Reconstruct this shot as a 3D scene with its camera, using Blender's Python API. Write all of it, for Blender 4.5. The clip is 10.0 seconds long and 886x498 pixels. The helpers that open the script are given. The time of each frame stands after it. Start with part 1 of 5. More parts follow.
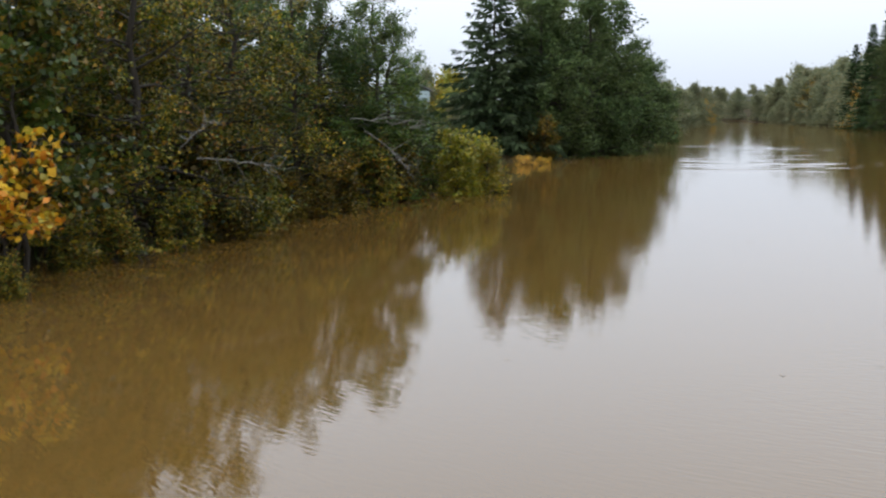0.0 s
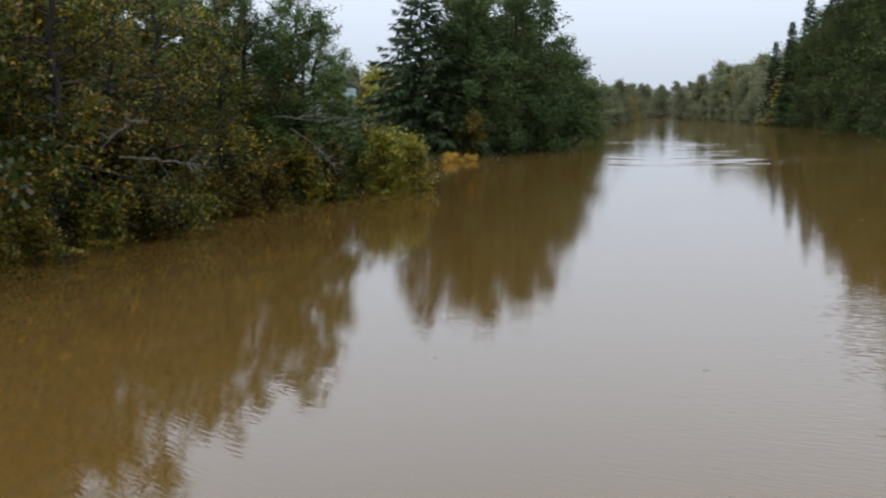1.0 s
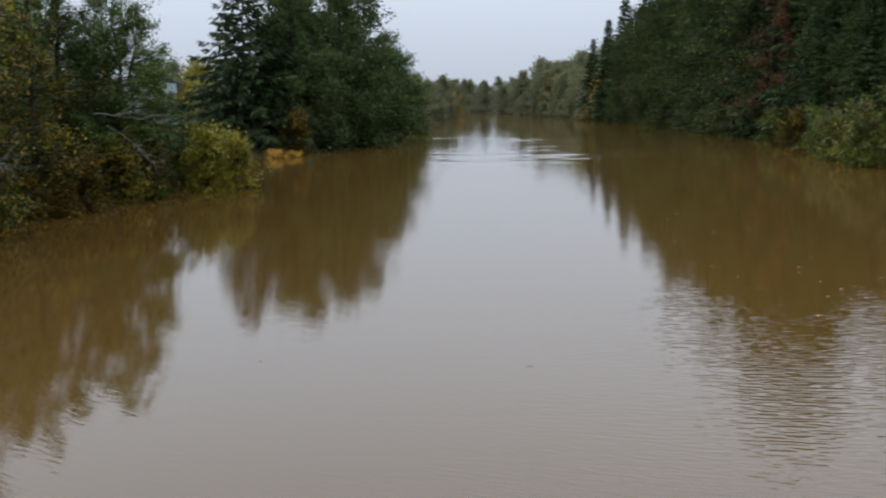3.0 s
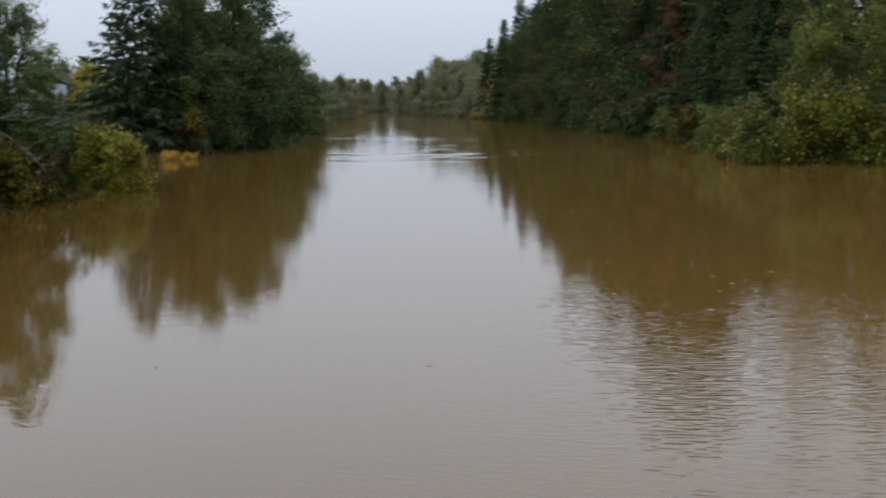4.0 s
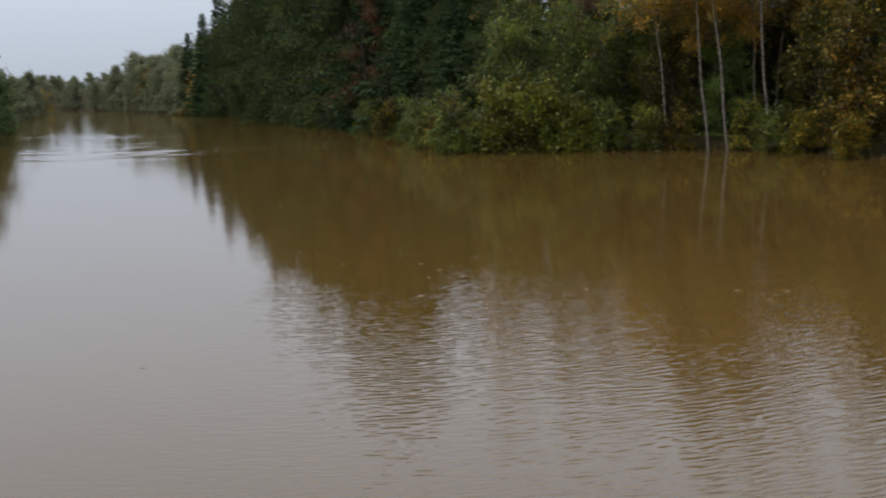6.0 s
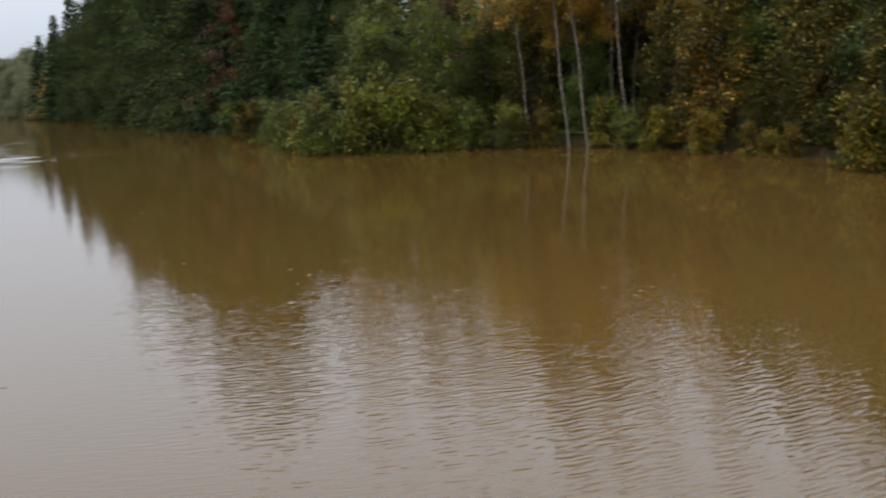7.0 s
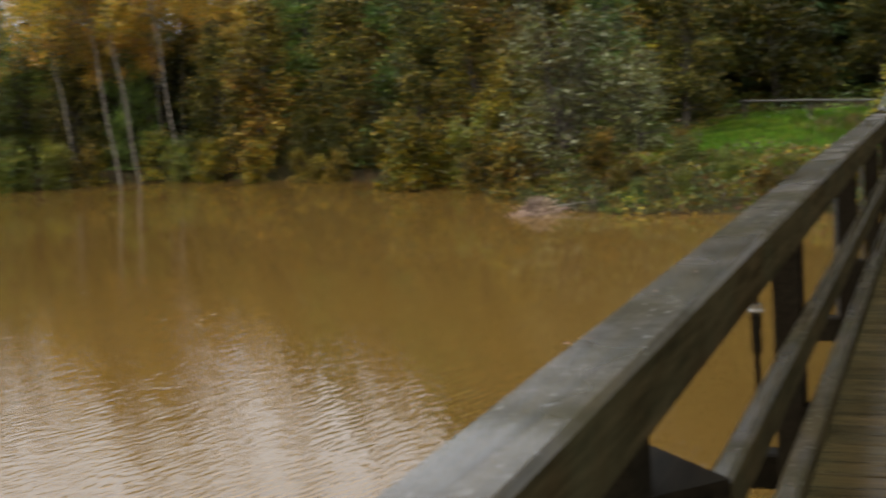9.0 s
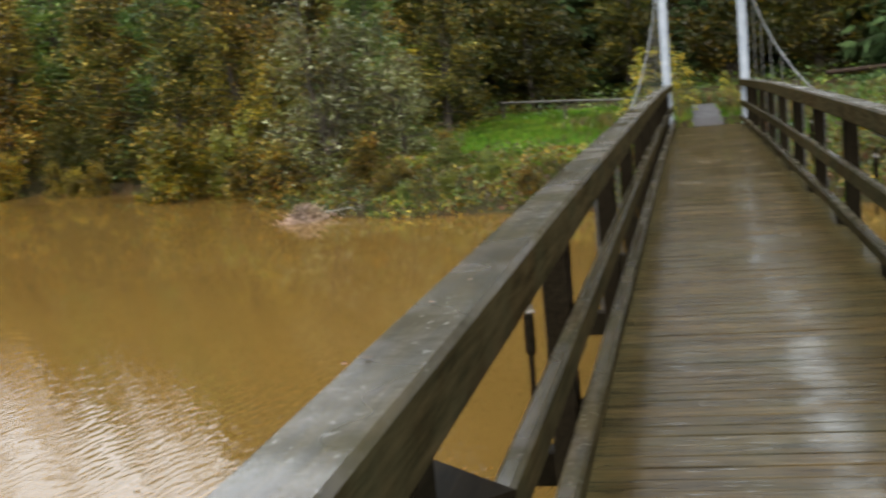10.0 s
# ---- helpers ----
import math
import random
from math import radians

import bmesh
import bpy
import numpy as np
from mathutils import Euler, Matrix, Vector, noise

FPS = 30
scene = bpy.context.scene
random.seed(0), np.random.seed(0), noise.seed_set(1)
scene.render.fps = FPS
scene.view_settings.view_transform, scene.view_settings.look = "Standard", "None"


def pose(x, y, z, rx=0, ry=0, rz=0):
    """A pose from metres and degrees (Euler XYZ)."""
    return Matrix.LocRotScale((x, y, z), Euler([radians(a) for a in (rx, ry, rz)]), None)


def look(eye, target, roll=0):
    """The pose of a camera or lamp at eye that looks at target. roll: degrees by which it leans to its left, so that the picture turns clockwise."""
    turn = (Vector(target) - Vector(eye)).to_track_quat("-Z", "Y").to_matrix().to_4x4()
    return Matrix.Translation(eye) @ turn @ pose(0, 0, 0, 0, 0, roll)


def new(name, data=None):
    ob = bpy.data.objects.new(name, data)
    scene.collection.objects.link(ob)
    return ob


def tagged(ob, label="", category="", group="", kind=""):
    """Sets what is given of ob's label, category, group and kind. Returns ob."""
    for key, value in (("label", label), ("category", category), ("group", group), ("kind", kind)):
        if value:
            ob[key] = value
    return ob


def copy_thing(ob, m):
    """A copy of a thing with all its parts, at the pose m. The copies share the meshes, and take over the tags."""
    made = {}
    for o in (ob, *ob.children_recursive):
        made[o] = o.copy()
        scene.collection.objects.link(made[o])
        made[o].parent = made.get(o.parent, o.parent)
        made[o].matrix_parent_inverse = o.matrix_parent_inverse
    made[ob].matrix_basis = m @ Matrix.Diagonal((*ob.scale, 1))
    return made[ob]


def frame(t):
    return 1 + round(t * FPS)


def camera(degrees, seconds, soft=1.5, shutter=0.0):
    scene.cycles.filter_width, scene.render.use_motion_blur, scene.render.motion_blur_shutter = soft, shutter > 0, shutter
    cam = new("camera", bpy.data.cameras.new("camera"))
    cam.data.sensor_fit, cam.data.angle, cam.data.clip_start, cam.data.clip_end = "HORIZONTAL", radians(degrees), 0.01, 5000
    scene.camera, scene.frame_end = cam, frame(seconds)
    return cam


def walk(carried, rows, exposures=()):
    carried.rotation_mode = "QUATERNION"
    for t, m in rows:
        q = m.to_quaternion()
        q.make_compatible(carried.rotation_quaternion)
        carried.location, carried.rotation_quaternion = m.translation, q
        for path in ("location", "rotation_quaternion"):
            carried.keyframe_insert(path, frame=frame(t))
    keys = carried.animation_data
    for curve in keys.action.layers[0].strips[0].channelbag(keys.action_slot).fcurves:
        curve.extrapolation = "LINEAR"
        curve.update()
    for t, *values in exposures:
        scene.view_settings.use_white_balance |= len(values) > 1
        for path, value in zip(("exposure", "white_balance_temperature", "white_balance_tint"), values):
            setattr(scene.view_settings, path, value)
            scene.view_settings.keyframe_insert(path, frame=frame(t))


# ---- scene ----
# seconds, eye, heading to the right of the river's axis, pitch, roll
WAY = [
    (0.0, -0.048, -0.055, 2.654, -12.93, -6.71, -0.70),
    (0.5, -0.050, -0.044, 2.661, -11.33, -6.76, -0.71),
    (1.0, -0.035, -0.036, 2.669, -9.55, -6.90, -0.79),
    (1.5, -0.024, -0.023, 2.686, -7.66, -7.01, -0.71),
    (2.0, -0.025, -0.010, 2.701, -5.65, -7.09, -0.71),
    (2.5, -0.030, 0.005, 2.713, -3.46, -7.19, -0.72),
    (4.0, 0.001, 0.047, 2.726, 3.32, -7.33, -0.98),
    (4.5, 0.003, 0.046, 2.728, 6.91, -7.31, -1.41),
    (5.0, -0.012, 0.020, 2.714, 11.63, -7.37, -2.04),
    (5.2, -0.018, 0.013, 2.712, 13.12, -7.49, -2.40),
    (6.3, -0.034, 0.020, 2.706, 18.59, -7.93, -1.24),
    (6.5, -0.033, 0.013, 2.710, 19.91, -7.93, -1.36),
    (7.0, -0.068, 0.058, 2.765, 23.36, -8.12, -2.23),
    (7.5, -0.084, 0.049, 2.797, 26.08, -8.15, -3.01),
    (8.0, -0.083, -0.002, 2.781, 28.25, -8.12, -3.95),
    (8.5, -0.085, -0.033, 2.715, 33.63, -7.85, -3.99),
    (8.7, -0.083, -0.060, 2.707, 37.45, -7.73, -3.84),
    (8.8, -0.087, -0.062, 2.707, 40.28, -7.64, -4.07),
    (9.0, -0.075, -0.073, 2.697, 43.87, -7.68, -4.05),
    (9.5, -0.014, -0.030, 2.692, 49.72, -7.70, -4.31),
    (10.0, 0.009, 0.003, 2.697, 54.74, -8.27, -5.06),
]
cam = camera(39.83, 10.0, soft=2.2, shutter=0.6)
walk(cam, [(t, pose(x, y, z, 90 + p, 0, -h) @ pose(0, 0, 0, 0, 0, r)) for t, x, y, z, h, p, r in WAY],
     exposures=((0.0, 0.56, 6350, 10), (1.0, 0.28, 6250, 10), (1.75, 0.26, 6200, 10), (2.5, 0.08, 6200, 10), (4.5, 0.0, 6250, 10), (5.2, -0.1, 6250, 10), (6.5, -0.06, 6350, 10), (7.0, 0.18, 6450, 11), (8.0, 0.66, 6750, 11),
                (8.5, 0.78, 6900, 10), (9.0, 0.7, 6950, 10), (10.0, 1.28, 6850, 8)))

# ---- light: an even, overcast sky ----
world = bpy.data.worlds.new("overcast_sky")
scene.world = world
world.use_nodes = True
wn, wl = world.node_tree.nodes, world.node_tree.links
wn.clear()
sky = wn.new("ShaderNodeTexSky")
sky.sky_type, sky.sun_disc = "NISHITA", False
sky.sun_elevation, sky.sun_rotation = radians(37), radians(252)
sky.air_density, sky.dust_density, sky.ozone_density = 1.0, 6.0, 1.0
grey = wn.new("ShaderNodeHueSaturation")
grey.inputs["Saturation"].default_value = 0.12
cloud = wn.new("ShaderNodeMix")
cloud.data_type = "RGBA"
cloud.inputs["Factor"].default_value = 0.85
cloud.inputs["B"].default_value = (5.35, 5.8, 6.5, 1)
back = wn.new("ShaderNodeBackground")
back.inputs["Strength"].default_value = 0.15
wout = wn.new("ShaderNodeOutputWorld")
wl.new(sky.outputs[0], grey.inputs["Color"])
wl.new(grey.outputs[0], cloud.inputs["A"])
up_z = wn.new("ShaderNodeSeparateXYZ")
where = wn.new("ShaderNodeTexCoord")
wl.new(where.outputs["Generated"], up_z.inputs[0])
lift = wn.new("ShaderNodeMapRange")
lift.inputs[1].default_value, lift.inputs[2].default_value, lift.inputs[3].default_value, lift.inputs[4].default_value = 0.0, 0.36, 0.75, 1.62
wl.new(up_z.outputs["Z"], lift.inputs[0])
brighter = wn.new("ShaderNodeVectorMath")
brighter.operation = "SCALE"
wl.new(cloud.outputs["Result"], brighter.inputs[0])
wl.new(lift.outputs[0], brighter.inputs["Scale"])
wl.new(brighter.outputs[0], back.inputs["Color"])
wl.new(back.outputs[0], wout.inputs[0])

sun = new("sun", bpy.data.lights.new("sun", "SUN"))
sun.data.energy, sun.data.angle, sun.data.color = 0.9, radians(40), (1.0, 0.97, 0.93)
sun.matrix_world = look((-75, -25, 60), (0, 0, 0))

# ---- materials ----


def material(name):
    m = bpy.data.materials.new(name)
    m.use_nodes = True
    n, l = m.node_tree.nodes, m.node_tree.links
    return m, n, l, n["Principled BSDF"]


def ramp(n, stops):
    r = n.new("ShaderNodeValToRGB")
    e = r.color_ramp.elements
    while len(e) < len(stops):
        e.new(0.5)
    for el, (p, c) in zip(e, stops):
        el.position, el.color = p, (*c, 1)
    return r


def noise_tex(n, l, scale, detail=4.0, rough=0.55, stretch=None, coords="Object"):
    tc = n.new("ShaderNodeTexCoord")
    t = n.new("ShaderNodeTexNoise")
    t.inputs["Scale"].default_value, t.inputs["Detail"].default_value, t.inputs["Roughness"].default_value = scale, detail, rough
    if stretch:
        mp = n.new("ShaderNodeMapping")
        mp.inputs["Scale"].default_value = stretch
        l.new(tc.outputs[coords], mp.inputs[0])
        l.new(mp.outputs[0], t.inputs["Vector"])
    else:
        l.new(tc.outputs[coords], t.inputs["Vector"])
    return t


def bump(n, l, height, strength, distance, bsdf=None, normal=None):
    b = n.new("ShaderNodeBump")
    b.inputs["Strength"].default_value, b.inputs["Distance"].default_value = strength, distance
    l.new(height, b.inputs["Height"])
    if normal:
        l.new(normal, b.inputs["Normal"])
    if bsdf:
        l.new(b.outputs[0], bsdf.inputs["Normal"])
    return b


def mathnode(n, l, op, a, b=None, clamp=False):
    k = n.new("ShaderNodeMath")
    k.operation, k.use_clamp = op, clamp
    for i, v in enumerate((a, b)):
        if v is None:
            continue
        if isinstance(v, (int, float)):
            k.inputs[i].default_value = v
        else:
            l.new(v, k.inputs[i])
    return k.outputs[0]


def leaf_material(name, colours, rough=0.38, glow_through=0.3, tone_down=0.66, shine=0.34, vary=1.0):
    """Wet leaves whose colour changes from leaf to leaf."""
    m, n, l, b = material(name)
    geo = n.new("ShaderNodeNewGeometry")
    stops = [(i / len(colours), tuple(v * tone_down for v in c)) for i, c in enumerate(colours)]
    r = ramp(n, stops)
    r.color_ramp.interpolation = "CONSTANT"
    l.new(geo.outputs["Random Per Island"], r.inputs[0])
    spots = noise_tex(n, l, 1.3, 3.0)
    tone = n.new("ShaderNodeHueSaturation")
    l.new(r.outputs[0], tone.inputs["Color"])
    spread = n.new("ShaderNodeMapRange")
    spread.inputs[1].default_value, spread.inputs[2].default_value, spread.inputs[3].default_value, spread.inputs[4].default_value = 0.32, 0.68, 1 - 0.45 * vary, 1 + 0.45 * vary
    l.new(spots.outputs[0], spread.inputs[0])
    # whole boughs turn at different times
    stand_wide = n.new("ShaderNodeTexNoise")
    stand_wide.inputs["Scale"].default_value, stand_wide.inputs["Detail"].default_value = 0.42, 3.0
    l.new(geo.outputs["Position"], stand_wide.inputs["Vector"])
    bough = n.new("ShaderNodeMapRange")
    bough.inputs[1].default_value, bough.inputs[2].default_value, bough.inputs[3].default_value, bough.inputs[4].default_value = 0.32, 0.68, 1 - 0.45 * vary, 1 + 0.4 * vary
    l.new(stand_wide.outputs[0], bough.inputs[0])
    turn = n.new("ShaderNodeMapRange")
    turn.inputs[1].default_value, turn.inputs[2].default_value, turn.inputs[3].default_value, turn.inputs[4].default_value = 0.32, 0.68, 0.525, 0.48
    l.new(stand_wide.outputs[1], turn.inputs[0])
    l.new(turn.outputs[0], tone.inputs["Hue"])
    l.new(mathnode(n, l, "MULTIPLY", spread.outputs[0], bough.outputs[0]), tone.inputs["Value"])
    l.new(tone.outputs[0], b.inputs["Base Color"])
    b.inputs["Roughness"].default_value = rough
    b.inputs["Specular IOR Level"].default_value = shine
    tr = n.new("ShaderNodeBsdfTranslucent")
    l.new(tone.outputs[0], tr.inputs["Color"])
    mix = n.new("ShaderNodeMixShader")
    mix.inputs[0].default_value = glow_through
    l.new(b.outputs[0], mix.inputs[1])
    l.new(tr.outputs[0], mix.inputs[2])
    l.new(mix.outputs[0], n["Material Output"].inputs["Surface"])
    return m


def bark_material(name, low, high, scale=9.0):
    m, n, l, b = material(name)
    t = noise_tex(n, l, scale, 5.0, 0.65, (1, 1, 0.25))
    r = ramp(n, [(0.3, low), (0.7, high)])
    l.new(t.outputs[0], r.inputs[0])
    l.new(r.outputs[0], b.inputs["Base Color"])
    b.inputs["Roughness"].default_value = 0.75
    b.inputs["Specular IOR Level"].default_value = 0.15
    bump(n, l, t.outputs[0], 0.6, 0.02, b)
    return m


def birch_bark():
    m, n, l, b = material("birch_bark")
    t = noise_tex(n, l, 7.0, 4.0, 0.6, (1, 1, 3.5))
    r = ramp(n, [(0.40, (0.025, 0.02, 0.015)), (0.50, (0.115, 0.095, 0.070)), (0.75, (0.21, 0.18, 0.14))])
    l.new(t.outputs[0], r.inputs[0])
    l.new(r.outputs[0], b.inputs["Base Color"])
    b.inputs["Roughness"].default_value = 0.6
    bump(n, l, t.outputs[0], 0.4, 0.01, b)
    return m


def wet_wood(name, dark, light, along=(0.6, 9, 9), moss=0.0, gloss=(0.18, 0.6), shine=0.22, pieces=False, side_shine=0.03, lane=0.0, patchy=False):
    """Old weathered timber in the rain: grain, algae and wet patches."""
    m, n, l, b = material(name)
    grain = noise_tex(n, l, 5.0, 6.0, 0.65, along)
    big = noise_tex(n, l, 1.1, 3.0, 0.6)
    info = n.new("ShaderNodeObjectInfo")
    if pieces:
        # each board has its own grain, while wet patches run across the boards
        shift = n.new("ShaderNodeVectorMath")
        shift.operation = "SCALE"
        shift.inputs[0].default_value = (37.0, 91.0, 13.0)
        l.new(info.outputs["Random"], shift.inputs["Scale"])
        moved = n.new("ShaderNodeVectorMath")
        own = grain.inputs["Vector"].links[0].from_socket
        l.new(own, moved.inputs[0])
        l.new(shift.outputs[0], moved.inputs[1])
        l.new(moved.outputs[0], grain.inputs["Vector"])
        place = n.new("ShaderNodeNewGeometry")
        l.new(place.outputs["Position"], big.inputs["Vector"])
    r = ramp(n, [(0.32, dark), (0.68, light)])
    l.new(grain.outputs[0], r.inputs[0])
    hs = n.new("ShaderNodeHueSaturation")
    l.new(r.outputs[0], hs.inputs["Color"])
    v = mathnode(n, l, "MULTIPLY", info.outputs["Random"], 0.5)
    v = mathnode(n, l, "ADD", v, 0.45)
    v2 = mathnode(n, l, "MULTIPLY", big.outputs[0], 0.6)
    l.new(mathnode(n, l, "ADD", v, v2), hs.inputs["Value"])
    mx = n.new("ShaderNodeMix")
    mx.data_type = "RGBA"
    mx.inputs["B"].default_value = (0.035, 0.039, 0.021, 1)
    mm = noise_tex(n, l, 2.3, 5.0, 0.7)
    if pieces:
        l.new(place.outputs["Position"], mm.inputs["Vector"])
    mr = n.new("ShaderNodeMapRange")
    mr.inputs[1].default_value, mr.inputs[2].default_value, mr.inputs[4].default_value = 0.36, 0.78, moss
    l.new(mm.outputs[0], mr.inputs[0])
    growth = mr.outputs[0]
    if pieces:
        side = n.new("ShaderNodeSeparateXYZ")
        l.new(n.new("ShaderNodeTexCoord").outputs["Object"], side.inputs[0])
        rim = n.new("ShaderNodeMapRange")
        rim.interpolation_type = "SMOOTHSTEP"
        rim.inputs[1].default_value, rim.inputs[2].default_value, rim.inputs[3].default_value, rim.inputs[4].default_value = 0.50, 0.85, 0.0, 0.4
        l.new(mathnode(n, l, "ABSOLUTE", side.outputs["Y"]), rim.inputs[0])
        ragged = mathnode(n, l, "MULTIPLY", rim.outputs[0], mathnode(n, l, "ADD", mm.outputs[0], 0.35))
        growth = mathnode(n, l, "MAXIMUM", growth, ragged, True)
    l.new(growth, mx.inputs["Factor"])
    l.new(hs.outputs[0], mx.inputs["A"])
    l.new(mx.outputs["Result"], b.inputs["Base Color"])
    wet = n.new("ShaderNodeMapRange")
    wet.inputs[1].default_value, wet.inputs[2].default_value = 0.3, 0.7
    wet.inputs[3].default_value, wet.inputs[4].default_value = gloss
    l.new(big.outputs[0], wet.inputs[0])
    face = n.new("ShaderNodeNewGeometry")
    split = n.new("ShaderNodeSeparateXYZ")
    l.new(face.outputs["Normal"], split.inputs[0])
    flat = n.new("ShaderNodeMapRange")
    flat.inputs[1].default_value, flat.inputs[2].default_value, flat.inputs[3].default_value, flat.inputs[4].default_value = 0.4, 0.9, 0.9, 0.0
    l.new(split.outputs["Z"], flat.inputs[0])
    rough = mathnode(n, l, "MAXIMUM", wet.outputs[0], flat.outputs[0])
    film = n.new("ShaderNodeMapRange")
    film.inputs[1].default_value, film.inputs[2].default_value, film.inputs[3].default_value, film.inputs[4].default_value = 0.4, 0.9, side_shine, shine
    l.new(split.outputs["Z"], film.inputs[0])
    gleam = film.outputs[0]
    if patchy:
        part_wet = n.new("ShaderNodeMapRange")
        part_wet.inputs[1].default_value, part_wet.inputs[2].default_value, part_wet.inputs[3].default_value, part_wet.inputs[4].default_value = 0.44, 0.60, 1.0, 0.22
        spread = mathnode(n, l, "ADD", mathnode(n, l, "MULTIPLY", big.outputs[0], 0.55), mathnode(n, l, "MULTIPLY", mm.outputs[0], 0.45))
        l.new(spread, part_wet.inputs[0])
        gleam = mathnode(n, l, "MULTIPLY", gleam, part_wet.outputs[0])
        drops = noise_tex(n, l, 46.0, 2.0, 0.5, (0.55, 1, 1))
        drop = n.new("ShaderNodeMapRange")
        drop.inputs[1].default_value, drop.inputs[2].default_value, drop.inputs[4].default_value = 0.64, 0.72, 0.75
        l.new(drops.outputs[0], drop.inputs[0])
        gleam = mathnode(n, l, "ADD", gleam, mathnode(n, l, "MULTIPLY", film.outputs[0], drop.outputs[0]), True)
    if pieces:
        # a wet, glossier lane laid where a bright reflection streak runs along the deck
        wander = mathnode(n, l, "MULTIPLY_ADD", big.outputs[0], 0.22)
        wander.node.inputs[2].default_value = 0.03
        off = mathnode(n, l, "ADD", side.outputs["Y"], wander)
        band = n.new("ShaderNodeMapRange")
        band.interpolation_type = "SMOOTHSTEP"
        band.inputs[1].default_value, band.inputs[2].default_value, band.inputs[3].default_value, band.inputs[4].default_value = 0.02, 0.16, 1.0, 0.0
        l.new(mathnode(n, l, "ABSOLUTE", off), band.inputs[0])
        pool = mathnode(n, l, "MULTIPLY", band.outputs[0], mathnode(n, l, "MULTIPLY_ADD", mm.outputs[0], 4.5, True))
        pool.node.inputs[1].links[0].from_node.inputs[2].default_value = -1.75
        pool = mathnode(n, l, "MAXIMUM", pool, mathnode(n, l, "MULTIPLY", rim.outputs[0], mathnode(n, l, "MULTIPLY", big.outputs[0], 1.7)))
        gleam = mathnode(n, l, "ADD", gleam, mathnode(n, l, "MULTIPLY", pool, lane), True)
        rough = mathnode(n, l, "MULTIPLY", rough, mathnode(n, l, "SUBTRACT", 1.0, mathnode(n, l, "MULTIPLY", pool, 0.6)))
    height = grain.outputs[0]
    if pieces:
        # rain standing in the grain along each board
        film_at = n.new("ShaderNodeMapping")
        film_at.inputs["Scale"].default_value = (75, 6.5, 1)
        l.new(moved.outputs[0].node.inputs[0].links[0].from_node.inputs[0].links[0].from_socket, film_at.inputs[0])
        film_on = n.new("ShaderNodeVectorMath")
        l.new(film_at.outputs[0], film_on.inputs[0])
        l.new(shift.outputs[0], film_on.inputs[1])
        beads = n.new("ShaderNodeTexNoise")
        beads.inputs["Scale"].default_value, beads.inputs["Detail"].default_value = 1.0, 2.0
        l.new(film_on.outputs[0], beads.inputs["Vector"])
        wetline = n.new("ShaderNodeMapRange")
        wetline.inputs[1].default_value, wetline.inputs[2].default_value, wetline.inputs[4].default_value = 0.60, 0.70, 0.38
        l.new(beads.outputs[0], wetline.inputs[0])
        gleam = mathnode(n, l, "ADD", gleam, wetline.outputs[0], True)
        rough = mathnode(n, l, "MULTIPLY", rough, mathnode(n, l, "SUBTRACT", 1.0, wetline.outputs[0]))
        height = mathnode(n, l, "ADD", mathnode(n, l, "MULTIPLY", height, 0.35), beads.outputs[0])
    l.new(rough, b.inputs["Roughness"])
    b.inputs["Specular IOR Level"].default_value = 0.5
    bump(n, l, height, 0.7 if pieces else 0.6, 0.003 if pieces else 0.005, b)
    dry = n.new("ShaderNodeBsdfDiffuse")
    l.new(mx.outputs["Result"], dry.inputs["Color"])
    l.new(b.inputs["Normal"].links[0].from_socket, dry.inputs["Normal"])
    soak = n.new("ShaderNodeMixShader")
    l.new(gleam, soak.inputs[0])
    l.new(dry.outputs[0], soak.inputs[1])
    l.new(b.outputs[0], soak.inputs[2])
    l.new(soak.outputs[0], n["Material Output"].inputs["Surface"])
    return m


def plain_rough(name, low, high, scale, rough=0.7, metal=0.0, relief=0.3, size=0.01):
    m, n, l, b = material(name)
    t = noise_tex(n, l, scale, 5.0, 0.6)
    r = ramp(n, [(0.3, low), (0.7, high)])
    l.new(t.outputs[0], r.inputs[0])
    l.new(r.outputs[0], b.inputs["Base Color"])
    b.inputs["Roughness"].default_value, b.inputs["Metallic"].default_value = rough, metal
    bump(n, l, t.outputs[0], relief, size, b)
    return m


